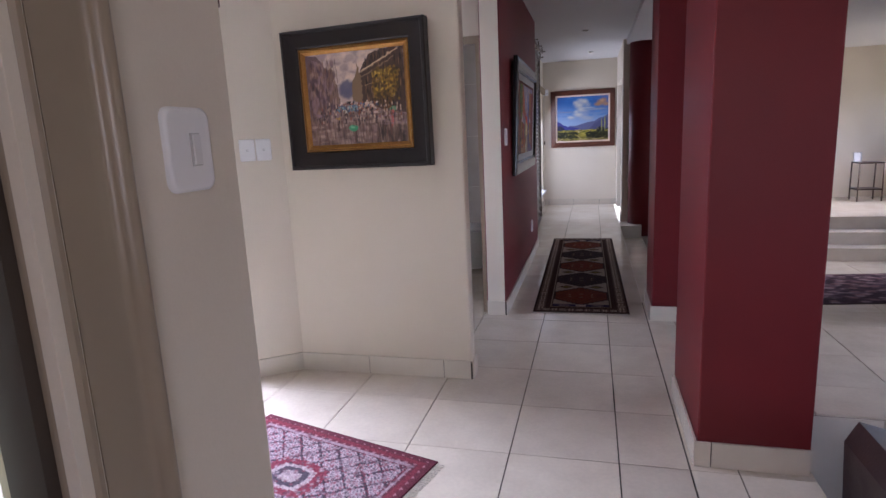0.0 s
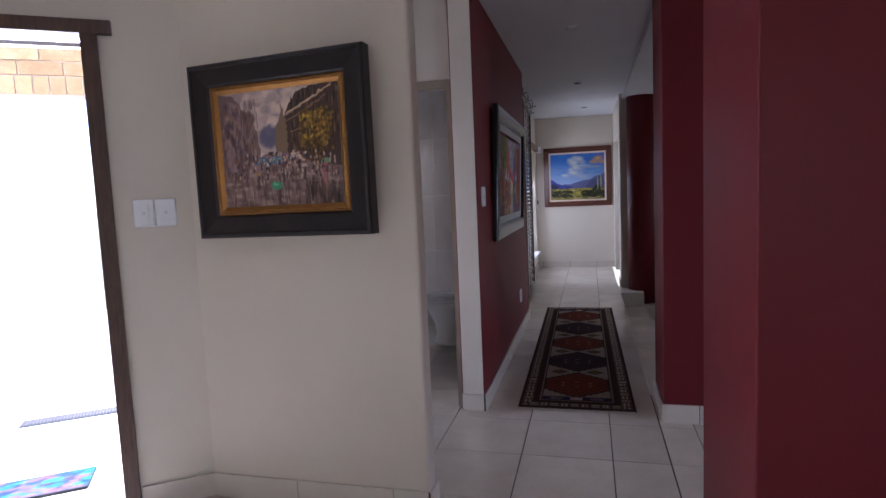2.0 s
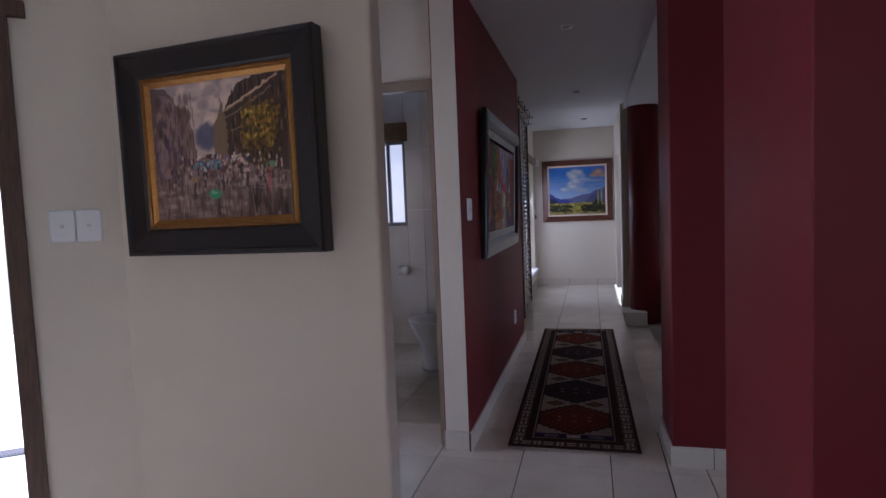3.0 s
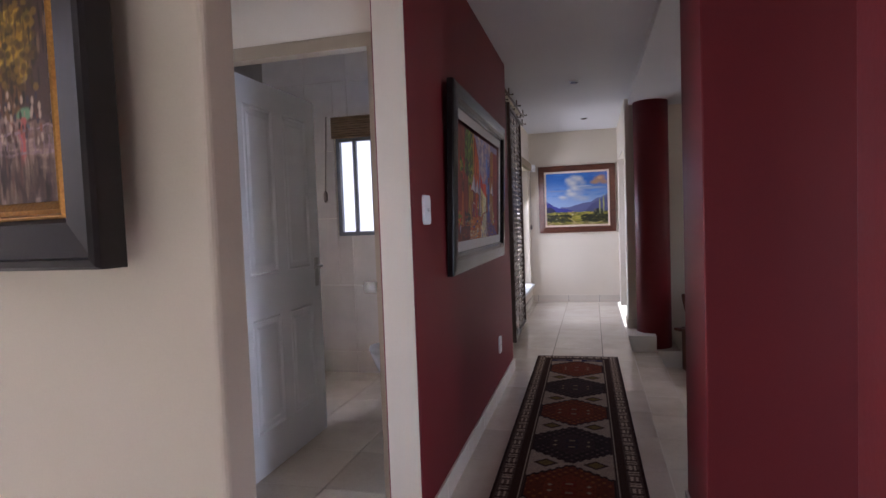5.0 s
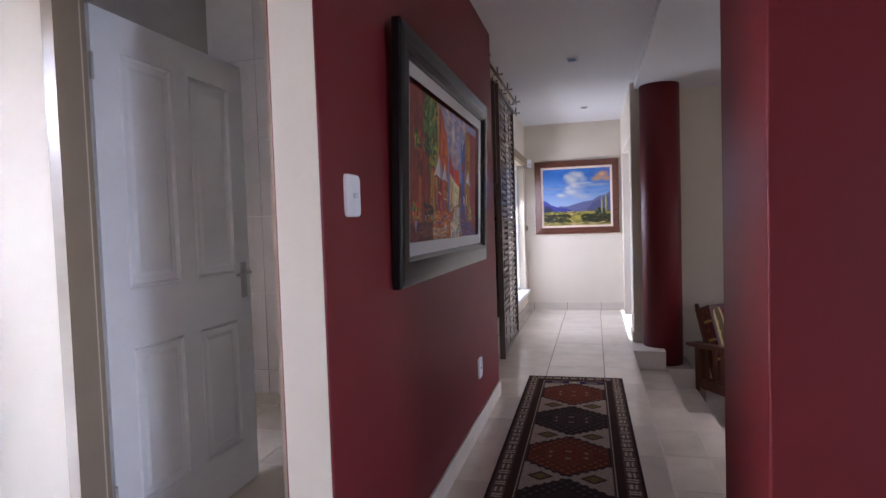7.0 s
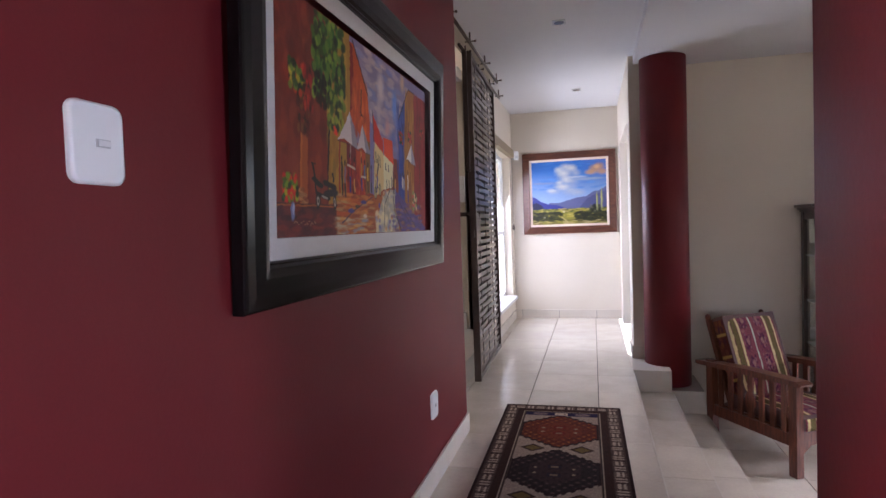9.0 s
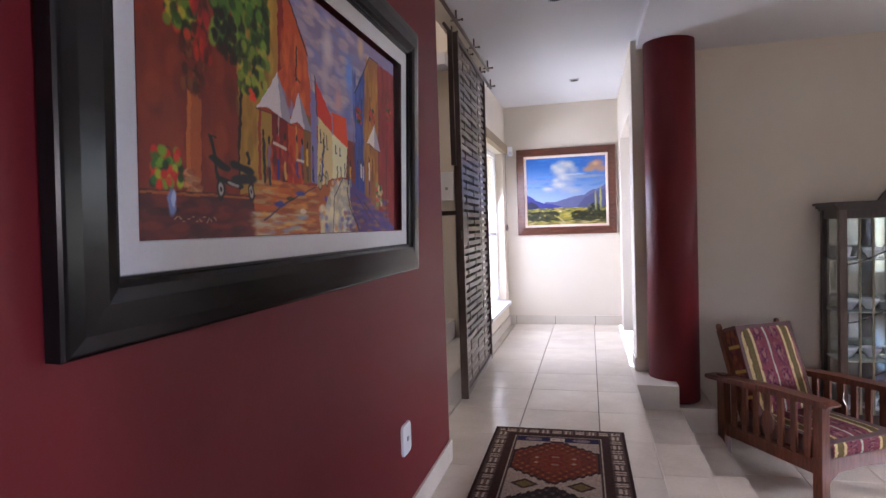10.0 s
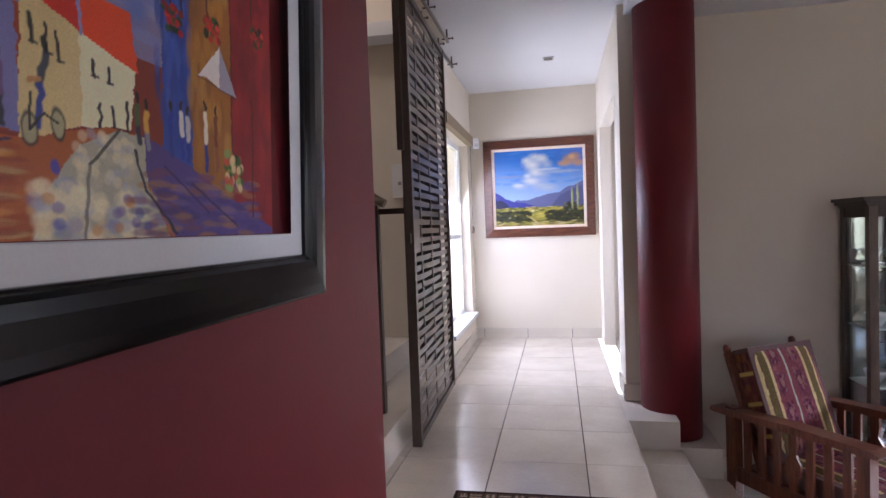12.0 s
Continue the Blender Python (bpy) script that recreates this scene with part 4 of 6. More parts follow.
c.put(((e > 0.02) & (np.sin(X * 150) * np.sin(Y * 150) > 0.45)).astype(float), "c0848e").put(((e > 0.035) & (e < 0.06)).astype(float), "8a1a30").put(((e > 0.068) & (e < 0.085)).astype(float), "b9a0a8")
field = e > 0.095
c.put(field.astype(float), "c8b6bc")
net = np.minimum(np.abs(((X + Y) * 9) % 1 - 0.5), np.abs(((X - Y) * 9) % 1 - 0.5))
c.put((field & (net < 0.07)).astype(float), "2c2030")
fine = np.sin(X * 210 + np.sin(Y * 60) * 2) * np.sin(Y * 190 + np.sin(X * 70) * 2)
c.put((field & (fine > 0.45)).astype(float), "2a2438", .85).put((field & (fine < -0.6)).astype(float), "a03048", .8)
d = np.abs(X - W2 / 2) + np.abs(Y - L2 / 2) * 0.8
for lim, k in ((0.19, "8c1a34"), (0.13, "c4b4b4"), (0.10, "3a3a46"), (0.06, "b9a8a8")):
    c.put((field & (np.maximum(np.abs(X - W2 / 2) * 1.3, np.abs(Y - L2 / 2)) + 0.3 * d < lim)).astype(float), k)
c.daubs(1500, 0.09, 0.91, 0.07, 0.93, .012, .010, ["b9a6b0", "54404e", "8e6470", "3a2c3a", "c9b8bc", "8a3044"], .6)
c.img = c.img * 0.58 + rgb("74606a") * 0.24
c.vary(0.15)
lay_rug("entrance_rug", "small red and cream patterned rug with white fringe", c, W2, L2, Matrix.Translation((-0.62, 1.875, 0)) @ pose(0, 0, 0, 0, 0, 74) @ Matrix.Translation((-W2, 0, 0)), (0, 1), mat("red_wool_edge", (0.12, 0.015, 0.03), 0.95, grain=0.2))

# ---- doors ----
STEEL = mat("brushed_steel", (0.55, 0.55, 0.54), 0.35, metal=0.9, grain=0.05)


def panel_door(name, label, at, w=0.87, h=2.02, t=0.04):
    """A moulded four-panel door leaf; its hinge edge stands on the origin, the leaf runs along +x."""
    door = thing(name, label, "door", at, kind="structure")
    bm = bmesh.new()
    stile, mid = 0.115, 0.10
    pw = (w - 2 * stile - mid) / 2
    rows = ((0.22, 0.80), (1.02, h - 0.13))
    add_box(bm, 0, w, 0.006, t - 0.006, 0.004, h)
    for y0, y1 in ((0, 0.006), (t - 0.006, t)):
        for x0, x1 in ((0, stile), (stile + pw, stile + pw + mid), (w - stile, w)):
            add_box(bm, x0, x1, y0, y1, 0.004, h)
        for z0, z1 in ((0.004, rows[0][0]), (rows[0][1], rows[1][0]), (rows[1][1], h)):
            for x0 in (stile, stile + pw + mid):
                add_box(bm, x0, x0 + pw, y0, y1, z0, z1)
    part("leaf", bm, WHITE_PAINT, door)
    for x0 in (stile, stile + pw + mid):
        for z0, z1 in rows:
            for side in (0, 1):
                bm = bmesh.new()
                y, s = (0.006, -1) if side == 0 else (t - 0.006, 1)
                loops = [[bm.verts.new((x, y + s * up, z)) for x, z in ((x0 + d, z0 + d), (x0 + pw - d, z0 + d), (x0 + pw - d, z1 - d), (x0 + d, z1 - d))] for d, up in ((0.0, 0.0), (0.008, 0.009), (0.020, -0.004), (0.028, -0.004), (0.055, 0.005))]
                for a, b in zip(loops, loops[1:]):
                    for k in range(4):
                        bm.faces.new((a[k], a[(k + 1) % 4], b[(k + 1) % 4], b[k]))
                bm.faces.new(loops[-1])
                part("panel", bm, WHITE_PAINT, door)
    for side, y, s in ((0, 0.0, -1), (1, t, 1)):
        bm = bmesh.new()
        add_box(bm, w - 0.075, w - 0.035, min(y, y + s * 0.006), max(y, y + s * 0.006), 0.90, 1.07)
        add_tube(bm, (w - 0.055, y + s * 0.006, 1.02), (w - 0.055, y + s * 0.045, 1.02), 0.009)
        add_tube(bm, (w - 0.055, y + s * 0.042, 1.02), (w - 0.165, y + s * 0.046, 1.015), 0.008, 10, 0.007)
        add_tube(bm, (w - 0.055, y + s * 0.0055, 0.935), (w - 0.055, y + s * 0.008, 0.935), 0.007)
        part("door_handle", bm, STEEL, door, "brushed steel lever handle on a plate")
    for z in (0.25, 1.75):
        bm = bmesh.new()
        add_tube(bm, (-0.004, -0.004, z), (-0.004, -0.004, z + 0.09), 0.007)
        part("hinge", bm, STEEL, door, "steel butt hinge")
    return door


panel_door("door_bathroom", "white moulded panel door standing open into the bathroom", pose(-1.582, 4.145, 0, 0, 0, 90.4), h=2.005)

# pressed steel frame of the bathroom doorway
bath_frame = thing("door_frame_bathroom", "beige enamelled steel frame round the bathroom doorway", "door frame", kind="structure")
for name, dims in (("jamb", (-1.562, -1.517, 3.948, 3.992, 0, 1.962)), ("jamb", (-0.802, -0.764, 3.948, 3.992, 0, 1.962)), ("head", (-1.562, -0.764, 3.948, 3.992, 1.962, 2.016))):
    box_part(name, dims, FRAME_PAINT, bath_frame, bevel=0.008, seg=3)
for name, dims in (("stop", (-1.585, -1.535, 3.992, 4.06, 0, 1.978)), ("stop", (-0.785, -0.764, 3.992, 4.06, 0, 1.978)), ("stop", (-1.585, -0.764, 3.992, 4.06, 1.978, 2.012))):
    box_part(name, dims, FRAME_PAINT, bath_frame, bevel=0.004)
for name, dims in (("rebate", (-1.60, -1.578, 4.06, 4.125, 0, 2.0)), ("rebate", (-0.778, -0.764, 4.06, 4.125, 0, 2.0)), ("rebate", (-1.60, -0.764, 4.06, 4.125, 2.0, 2.02))):
    box_part(name, dims, FRAME_PAINT, bath_frame, bevel=0.003)

# pressed steel frame beside the camera's start
near_frame = thing("door_frame_near", "beige enamelled steel door frame with rounded rolled edge", "door frame", kind="structure")
bm = bmesh.new()
prof = [(0.0, 0.434)]
for k in range(9):
    a = math.pi * k / 8
    prof.append((0.002 + 0.022 * math.sin(a), 0.416 + 0.016 * math.cos(a)))
prof += [(0.001, 0.392), (0.000, 0.380), (0.000, 0.323), (-0.004, 0.321), (-0.004, 0.319), (0.004, 0.317), (0.004, 0.310), (-0.016, 0.288), (-0.026, 0.286), (-0.13, 0.286), (-0.13, 0.32)]
lo = [bm.verts.new((-0.609 + p, q - 0.235 + 0.0, 0.0)) for p, q in prof]
hi = [bm.verts.new((-0.609 + p, q - 0.235 + 0.0, 2.06)) for p, q in prof]
for k in range(len(prof) - 1):
    bm.faces.new((lo[k], lo[k + 1], hi[k + 1], hi[k])).smooth = 0 < k < 11
bm.transform(Matrix.Translation((0, 0.235, 0)))
part("jamb", bm, FRAME_PAINT, near_frame)
box_part("head", (-0.73, -0.585, -0.64, 0.42, 2.03, 2.11), FRAME_PAINT, near_frame, bevel=0.012, seg=3)
box_part("jamb", (-0.73, -0.585, -0.72, -0.63, 0, 2.03), FRAME_PAINT, near_frame, bevel=0.012, seg=3)
# Dark strip: shade of the gap between jamb and leaf, put into colour.
box_part("rebate_shade", (-0.70, -0.640, 0.268, 0.2855, 0.01, 2.02), mat("rebate_shade_dark", (0.05, 0.035, 0.025), 0.5), near_frame, "dark strip for the shaded gap behind the jamb", bevel=0.003)
side_room = thing("inner_door", "pale green painted door standing open in the doorway", "door", kind="structure")
box_part("leaf_edge", (-0.719, -0.712, 0.20, 0.243, 0.01, 2.02), mat("grey_leaf_edge", (0.45, 0.43, 0.40), 0.5), side_room, "grey edge of the leaf")
box_part("leaf", (-1.52, -0.72, 0.205, 0.243, 0.01, 2.02), mat("pale_green_enamel", (0.56, 0.60, 0.42), 0.4, second=(0.5, 0.54, 0.37), scale=3, amount=0.5), side_room, bevel=0.003)
bm = bmesh.new()
add_tube(bm, (-1.46, 0.206, 1.0), (-1.46, 0.16, 1.0), 0.008)
add_tube(bm, (-1.46, 0.163, 1.0), (-1.36, 0.16, 0.995), 0.008)
part("door_handle", bm, STEEL, side_room, "steel lever handle")

# front door frame, set in the angled wall: u along the wall, v outwards
FRONT = pose(*KINK, 0, 0, 0, DOOR_ANGLE)
FRAME_WOOD = wood("front_door_frame_wood", (0.055, 0.028, 0.018), (0.11, 0.058, 0.036), 0.45)
front = thing("door_frame_front", "dark stained timber frame of the open front door", "door frame", FRONT, kind="structure")
box_part("jamb", (0.305, 0.365, -0.20, 0.022, 0, 2.045), FRAME_WOOD, front, bevel=0.005)
box_part("jamb", (1.205, 1.265, -0.20, 0.022, 0, 2.045), FRAME_WOOD, front, bevel=0.005)
box_part("head", (0.25, 1.32, -0.20, 0.026, 2.045, 2.10), FRAME_WOOD, front, bevel=0.005)
box_part("threshold", (0.33, 1.24, -0.24, 0.0, -0.03, 0.012), PAVING, front, "pale stone threshold", bevel=0.004)
box_part("fanlight_bar", (0.365, 1.205, -0.12, -0.08, 2.012, 2.03), mat("white_bar_enamel", (0.8, 0.8, 0.8), 0.4), front, "slim white bar under the head", bevel=0.002)

# outside: porch floor, brick beam, mats
porch = slab("porch_floor", (0, 1, 0, 1, 0, 1), PAVING, "pale paved porch outside the front door", "pavement")
porch.matrix_basis = FRONT @ Matrix.Translation((-1.6, -6.24, -0.75)) @ Matrix.Diagonal((6.5, 6.0, 0.70, 1))
beam = thing("porch_beam", "yellow face brick beam over the porch", "brick beam", FRONT, kind="structure")
box_part("core", (-0.8, 4.2, -1.62, -1.352, 2.045, 2.78), MORTAR, beam, "sandy mortar")
brick_long, brick_short = None, None
for row in range(6):
    z = 2.03 + (0.0 if row == 0 else 0.112 + (row - 1) * 0.086)
    step_w, wide, high = (0.0865, 0.0765, 0.102) if row == 0 else (0.232, 0.222, 0.076)
    n = int(4.6 / step_w)
    for k in range(n):
        u = -0.7 + k * step_w + (0.116 if row % 2 == 0 and row else 0)
        if u + wide > 4.1 or (row == 0 and (u < 0.0 or u > 3.2)):
            continue
        proto = brick_short if row == 0 else brick_long
        if proto is None:
            ob = box_part("brick", (0, wide, -1.36, -1.340, 0, high), BRICK, beam, bevel=0.004, seg=1)
            if row == 0:
                brick_short = ob.data
            else:
                brick_long = ob.data
        else:
            ob = new("brick", proto)
            ob.parent = beam
        ob.matrix_basis = Matrix.Translation((u, 0.003 * math.sin(k * 7.3 + row), z))
doormat = thing("doormat", "blue and rose patterned doormat outside the front door", "mat", FRONT @ Matrix.Translation((0.60, -0.69, -0.05)))
c = Cloth(60, 24, "40607e", 21)
c.daubs(140, 0, 1, 0, 1, .06, .12, ["3c7ea0", "8a6a7c", "5a4a5c", "4aa0a8", "9a7a80", "2f4a6a"], .8).vary(.1)
c.img *= 0.6
box_part("backing", (0, 0.75, 0, 0.24, 0, 0.012), mat("rubber_backing", (0.03, 0.03, 0.03), 0.8), doormat)
o = c.mesh("woven_face", 0.746, 0.236, WOOL, doormat)
o.matrix_basis = Matrix(((1, 0, 0, 0.002), (0, 0, 1, 0.002), (0, -1, 0, 0.0145), (0, 0, 0, 1)))
drain = thing("drain_grating", "narrow steel drain grating across the porch", "grating", FRONT @ Matrix.Translation((0.61, -1.71, -0.05)))
box_part("frame", (0, 0.58, 0, 0.12, 0, 0.008), mat("drain_steel", (0.06, 0.07, 0.08), 0.7), drain)
for k in range(30):
    box_part("bar", (0.008 + k * 0.019, 0.015 + k * 0.019, 0.012, 0.108, 0.008, 0.014), IRON, drain)

# ---- switches and sockets ----
def switch_plate(label, at, w=0.075, h=0.118, rocker=(0.016, 0.034), off=0.0):
    """A wall switch: bowed plate, rocker; it faces -y of its pose."""
    sw = thing("light_switch", label, "switch", at)
    bm = bmesh.new()
    r, outline = 0.016 if w > 0.084 else 0.007, []
    for cx, cz, a0 in ((1, 1, 0), (-1, 1, 90), (-1, -1, 180), (1, -1, 270)):
        for k in range(5):
            a = radians(a0 + 22.5 * k)
            outline.append((cx * (w / 2 - r) + r * math.cos(a), cz * (h / 2 - r) + r * math.sin(a)))
    rings = []
    for inset, up in ((0.0, 0.0), (0.0, 0.006), (0.0015, 0.009), (0.005, 0.0105)):
        rings.append([bm.verts.new((x * (1 - 2 * inset / w) * (1 + (0.05 * (1 - (z * 2 / h) ** 2) if w > 0.084 else 0)), -up, z * (1 - 2 * inset / h))) for x, z in outline])
    for a, b in zip(rings, rings[1:]):
        for k in range(len(outline)):
            q = (k + 1) % len(outline)
            bm.faces.new((a[k], a[q], b[q], b[k])).smooth = True
    bm.faces.new(rings[-1])
    part("plate", bm, PLASTIC, sw)
    bm = bmesh.new()
    add_box(bm, off - rocker[0] / 2, off + rocker[0] / 2, -0.0165, -0.010, -rocker[1] / 2, rocker[1] / 2)
    soften(bm, 0.0015, 1)
    part("rocker", bm, mat("rocker_plastic", (0.72, 0.72, 0.72), 0.3), sw)
    bm = bmesh.new()
    add_box(bm, off - rocker[0] / 2 - 0.002, off + rocker[0] / 2 + 0.002, -0.0138, -0.010, -rocker[1] / 2 - 0.002, rocker[1] / 2 + 0.002)
    part("surround", bm, mat("switch_gap", (0.5, 0.5, 0.5), 0.5), sw)
    return sw


switch_plate("large white plastic light switch on the wall end", pose(-0.61, 0.558, 1.332, 0, 0, 90), 0.100, 0.128, (0.016, 0.046), 0.008)
for u, off in ((0.193, 0.0), (0.107, 0.0)):
    s = switch_plate("white square light switch beside the front door", FRONT @ pose(u, 0, 1.308, 0, 0, 180), 0.082, 0.118, (0.007, 0.007), off)
    s["group"] = "switches by the front door"
switch_plate("white plastic light switch on the burgundy wall", pose(-0.625, 4.083, 1.309, 0, 0, 90), 0.097, 0.123, (0.020, 0.008), 0.006)
switch_plate("white plastic blank socket plate low on the burgundy wall", pose(-0.625, 5.86, 0.36, 0, 0, 90), 0.095, 0.118, (0.010, 0.010))

# ---- security gate on overhead rails ----
gate = thing("sliding_security_gate", "dark bronze woven steel security gate slid open on rails", "gate", pose(-0.735, 7.43, 0.035, 0, 0, 91.5))
GW, GH = 1.20, 2.37
for name, dims in (("stile", (0, 0.042, -0.024, 0.024, 0, GH)), ("stile", (GW - 0.03, GW, -0.018, 0.018, 0, GH)), ("rail", (0.035, GW - 0.03, -0.015, 0.015, 0, 0.035)), ("rail", (0.035, GW - 0.03, -0.015, 0.015, GH - 0.035, GH))):
    box_part(name, dims, IRON, gate, bevel=0.003, seg=1)
for k in range(3):
    x = 0.30 + k * 0.30
    box_part("upright", (x - 0.016, x + 0.016, -0.0025, 0.0025, 0.035, GH - 0.035), IRON, gate)
rows_n = 46
for r in range(rows_n):
    z = 0.055 + r * (GH - 0.11) / (rows_n - 1)
    bm = bmesh.new()
    seg = 24
    top, bot = [], []
    for k in range(seg + 1):
        x = 0.034 + (GW - 0.064) * k / seg
        y = 0.0045 * math.cos(math.pi * (x - 0.30) / 0.30) * (1 if r % 2 else -1)
        for dy, col in ((-0.0015, top), (0.0015, bot)):
            col.append((bm.verts.new((x, y + dy, z - 0.0155)), bm.verts.new((x, y + dy, z + 0.0155))))
    for col in (top, bot):
        for a, b in zip(col, col[1:]):
            bm.faces.new((a[0], b[0], b[1], a[1]))
    for k in (0, 1):
        for a, b, d, e2 in zip(top, top[1:], bot, bot[1:]):
            bm.faces.new((a[k], b[k], e2[k], d[k]))
    part("slat", bm, IRON, gate)
box_part("guide_stile", (-0.045, -0.012, 0.004, 0.034, 1.52, GH), IRON, gate, "second stile of the folding edge", bevel=0.003, seg=1)
box_part("lock_box", (0.035, 0.16, -0.022, 0.022, 1.02, 1.20), IRON, gate, "steel lock case", bevel=0.004, seg=1)
bm = bmesh.new()
add_box(bm, -0.03, 0.0, -0.012, 0.012, 1.05, 1.10)
part("lock_bolt", bm, IRON, gate, "protruding lock bolt")
for y0, y1, x, z in ((6.60, 8.60, -0.71, 2.455), (7.4, 9.22, -0.79, 2.455)):
    rail = thing("gate_rail", "dark steel overhead rail carrying the sliding gate", "rail", pose(x, y0, z), group="gate rails")
    bm = bmesh.new()
    add_tube(bm, (0, 0, 0), (0, y1 - y0, 0), 0.011, 10)
    part("bar", bm, IRON, rail)
    for k in range(4):
        y = 0.22 + k * (y1 - y0 - 0.25) / 3
        bm = bmesh.new()
        add_tube(bm, (0, y, 0.0), (0, y, CEIL_Z - z), 0.006, 8)
        add_tube(bm, (-0.035, y, 0.012), (0.04, y, 0.012), 0.005, 8)
        add_tube(bm, (0.034, y, 0.012), (0.045, y, 0.012), 0.009, 8)
        part("bracket", bm, IRON, rail)
# stairs behind the gate, with a rail
for k in range(6):
    st = slab("stair_step", (-0.83 - 0.28 * (k + 1) - (0.5 if k == 5 else 0), -0.83 - 0.28 * k, 6.66, 8.79, 0.17 * k - (0.01 if k else 0.2), 0.17 * (k + 1)), SKIRT_TILE, "cream tiled stair step rising behind the gate", "stair")
balu = thing("stair_handrail", "dark steel post with wooden handrail on the stair", "handrail", pose(-0.95, 7.55, 0.17))
bm = bmesh.new()
add_box(bm, -0.020, 0.020, -0.020, 0.020, 0, 1.12)
soften(bm, 0.003, 1)
part("post", bm, IRON, balu)
bm = bmesh.new()
add_box(bm, 0.02, 0.20, -0.012, 0.012, 1.07, 1.10)
part("tie_bar", bm, IRON, balu)
bm = bmesh.new()
add_tube(bm, (-0.0, 0, 1.10), (0.0, 0, 1.14), 0.007, 8)
add_tube(bm, (0.06, -0.02, 1.125), (-1.4, 0.0, 1.99), 0.024, 14)
part("handrail", bm, wood("pale_handrail_wood", (0.30, 0.22, 0.15), (0.42, 0.33, 0.24), 0.4, axis=0), balu, "pale round wooden handrail")
panel = thing("wall_intercom", "white plastic intercom box on the stair wall", "intercom", pose(-1.14, 8.80, 1.40))
box_part("box", (-0.06, 0.06, -0.04, 0, 0, 0.25), PLASTIC, panel, bevel=0.008)
box_part("button", (-0.012, 0.012, -0.046, -0.04, 0.09, 0.115), mat("grey_button", (0.3, 0.3, 0.3), 0.4), panel, "grey button")

# ---- corridor window ----
ALU = mat("white_window_enamel", (0.78, 0.78, 0.77), 0.4, second=(0.7, 0.7, 0.69), scale=4, amount=0.4)
win = thing("window_corridor", "bright white-framed corridor window with deep sill", "window", kind="structure")
for name, dims in (("frame", (-0.99, -0.945, 9.0, 9.05, 0.30, 1.97)), ("frame", (-0.99, -0.945, 10.27, 10.32, 0.30, 1.97)), ("frame", (-0.99, -0.945, 9.05, 10.27, 0.30, 0.35)), ("frame", (-0.99, -0.945, 9.05, 10.27, 1.92, 1.97)), ("mullion", (-0.985, -0.95, 9.63, 9.67, 0.35, 1.92)), ("transom", (-0.985, -0.95, 9.05, 10.27, 1.05, 1.09))):
    box_part(name, dims, ALU, win, bevel=0.004, seg=1)
for y0, y1 in ((9.05, 9.63), (9.67, 10.27)):
    for z0, z1 in ((0.35, 1.05), (1.09, 1.92)):
        g = box_part("pane", (-0.970, -0.966, y0, y1, z0, z1), GLASS, win)
        g.visible_shadow = False
box_part("sill", (-1.07, -0.80, 9.004, 10.316, 0.270, 0.306), ALU, win, "white painted projecting sill", bevel=0.006)
blind = thing("roller_blind", "rolled-up tan blind over the corridor window", "blind", pose(-0.86, 0, 0))
box_part("roll", (0.0, 0.055, 8.98, 10.36, 1.97, 2.06), mat("tan_blind_fabric", (0.30, 0.23, 0.14), 0.8, second=(0.24, 0.18, 0.11), scale=12, amount=0.5, bump=0.3), blind, bevel=0.02, seg=4)
bm = bmesh.new()
add_tube(bm, (0.03, 10.33, 1.98), (0.03, 10.33, 1.16), 0.0025, 6)
part("cord", bm, mat("blind_cord", (0.25, 0.22, 0.2), 0.8), blind)
bm = bmesh.new()
add_lathe(bm, [(0.004, 0.075), (0.012, 0.06), (0.017, 0.02), (0.010, 0.0)], (0.03, 10.33, 1.10), 12)
part("cord_weight", bm, IRON, blind, "dark cord weight")
pir = thing("motion_sensor", "small white motion sensor in the corridor corner", "sensor", pose(-0.815, 10.50, 1.96, 0, 0, 35))
bm = bmesh.new()
add_box(bm, -0.032, 0.032, -0.045, 0, 0, 0.105)
soften(bm, 0.012, 3)
part("body", bm, PLASTIC, pir)
box_part("lens", (-0.022, 0.022, -0.048, -0.044, 0.015, 0.05), mat("sensor_lens", (0.6, 0.6, 0.62), 0.3), pir, "ribbed lens", bevel=0.001)

# recess window
wood_bamboo, wood_bar = wood("recess_bamboo", (0.10, 0.06, 0.03), (0.20, 0.13, 0.07), 0.6, axis=1), wood("blind_bar_wood", (0.06, 0.02, 0.015), (0.10, 0.035, 0.025), 0.4, axis=1)
win2 = thing("window_recess", "white-framed bright window in the recess", "window", kind="structure")
for name, dims in (("frame", (-2.02, -1.975, 3.28, 3.32, 0.1, 2.05)), ("frame", (-2.02, -1.975, 3.89, 3.93, 0.1, 2.05)), ("frame", (-2.02, -1.975, 3.32, 3.89, 2.01, 2.05)), ("frame", (-2.02, -1.975, 3.32, 3.89, 0.1, 0.14)), ("transom", (-2.02, -1.975, 3.32, 3.89, 0.95, 1.04))):
    box_part(name, dims, ALU, win2, bevel=0.004, seg=1)
for z0, z1 in ((0.14, 0.95), (1.04, 2.01)):
    box_part("pane", (-2.0, -1.996, 3.32, 3.89, z0, z1), GLASS, win2)
recess_blind = thing("recess_blind", "brown bamboo blind rolled up over the recess window", "blind")
for k in range(9):
    bm = bmesh.new()
    add_tube(bm, (-1.875, 3.26, 2.06 + 0.02 * k), (-1.875, 3.95, 2.06 + 0.02 * k), 0.010, 8)
    part("slat", bm, wood_bamboo, recess_blind)
box_part("bottom_bar", (-1.89, -1.86, 3.255, 3.955, 2.015, 2.05), wood_bar, recess_blind, "dark reddish bottom bar", bevel=0.004)

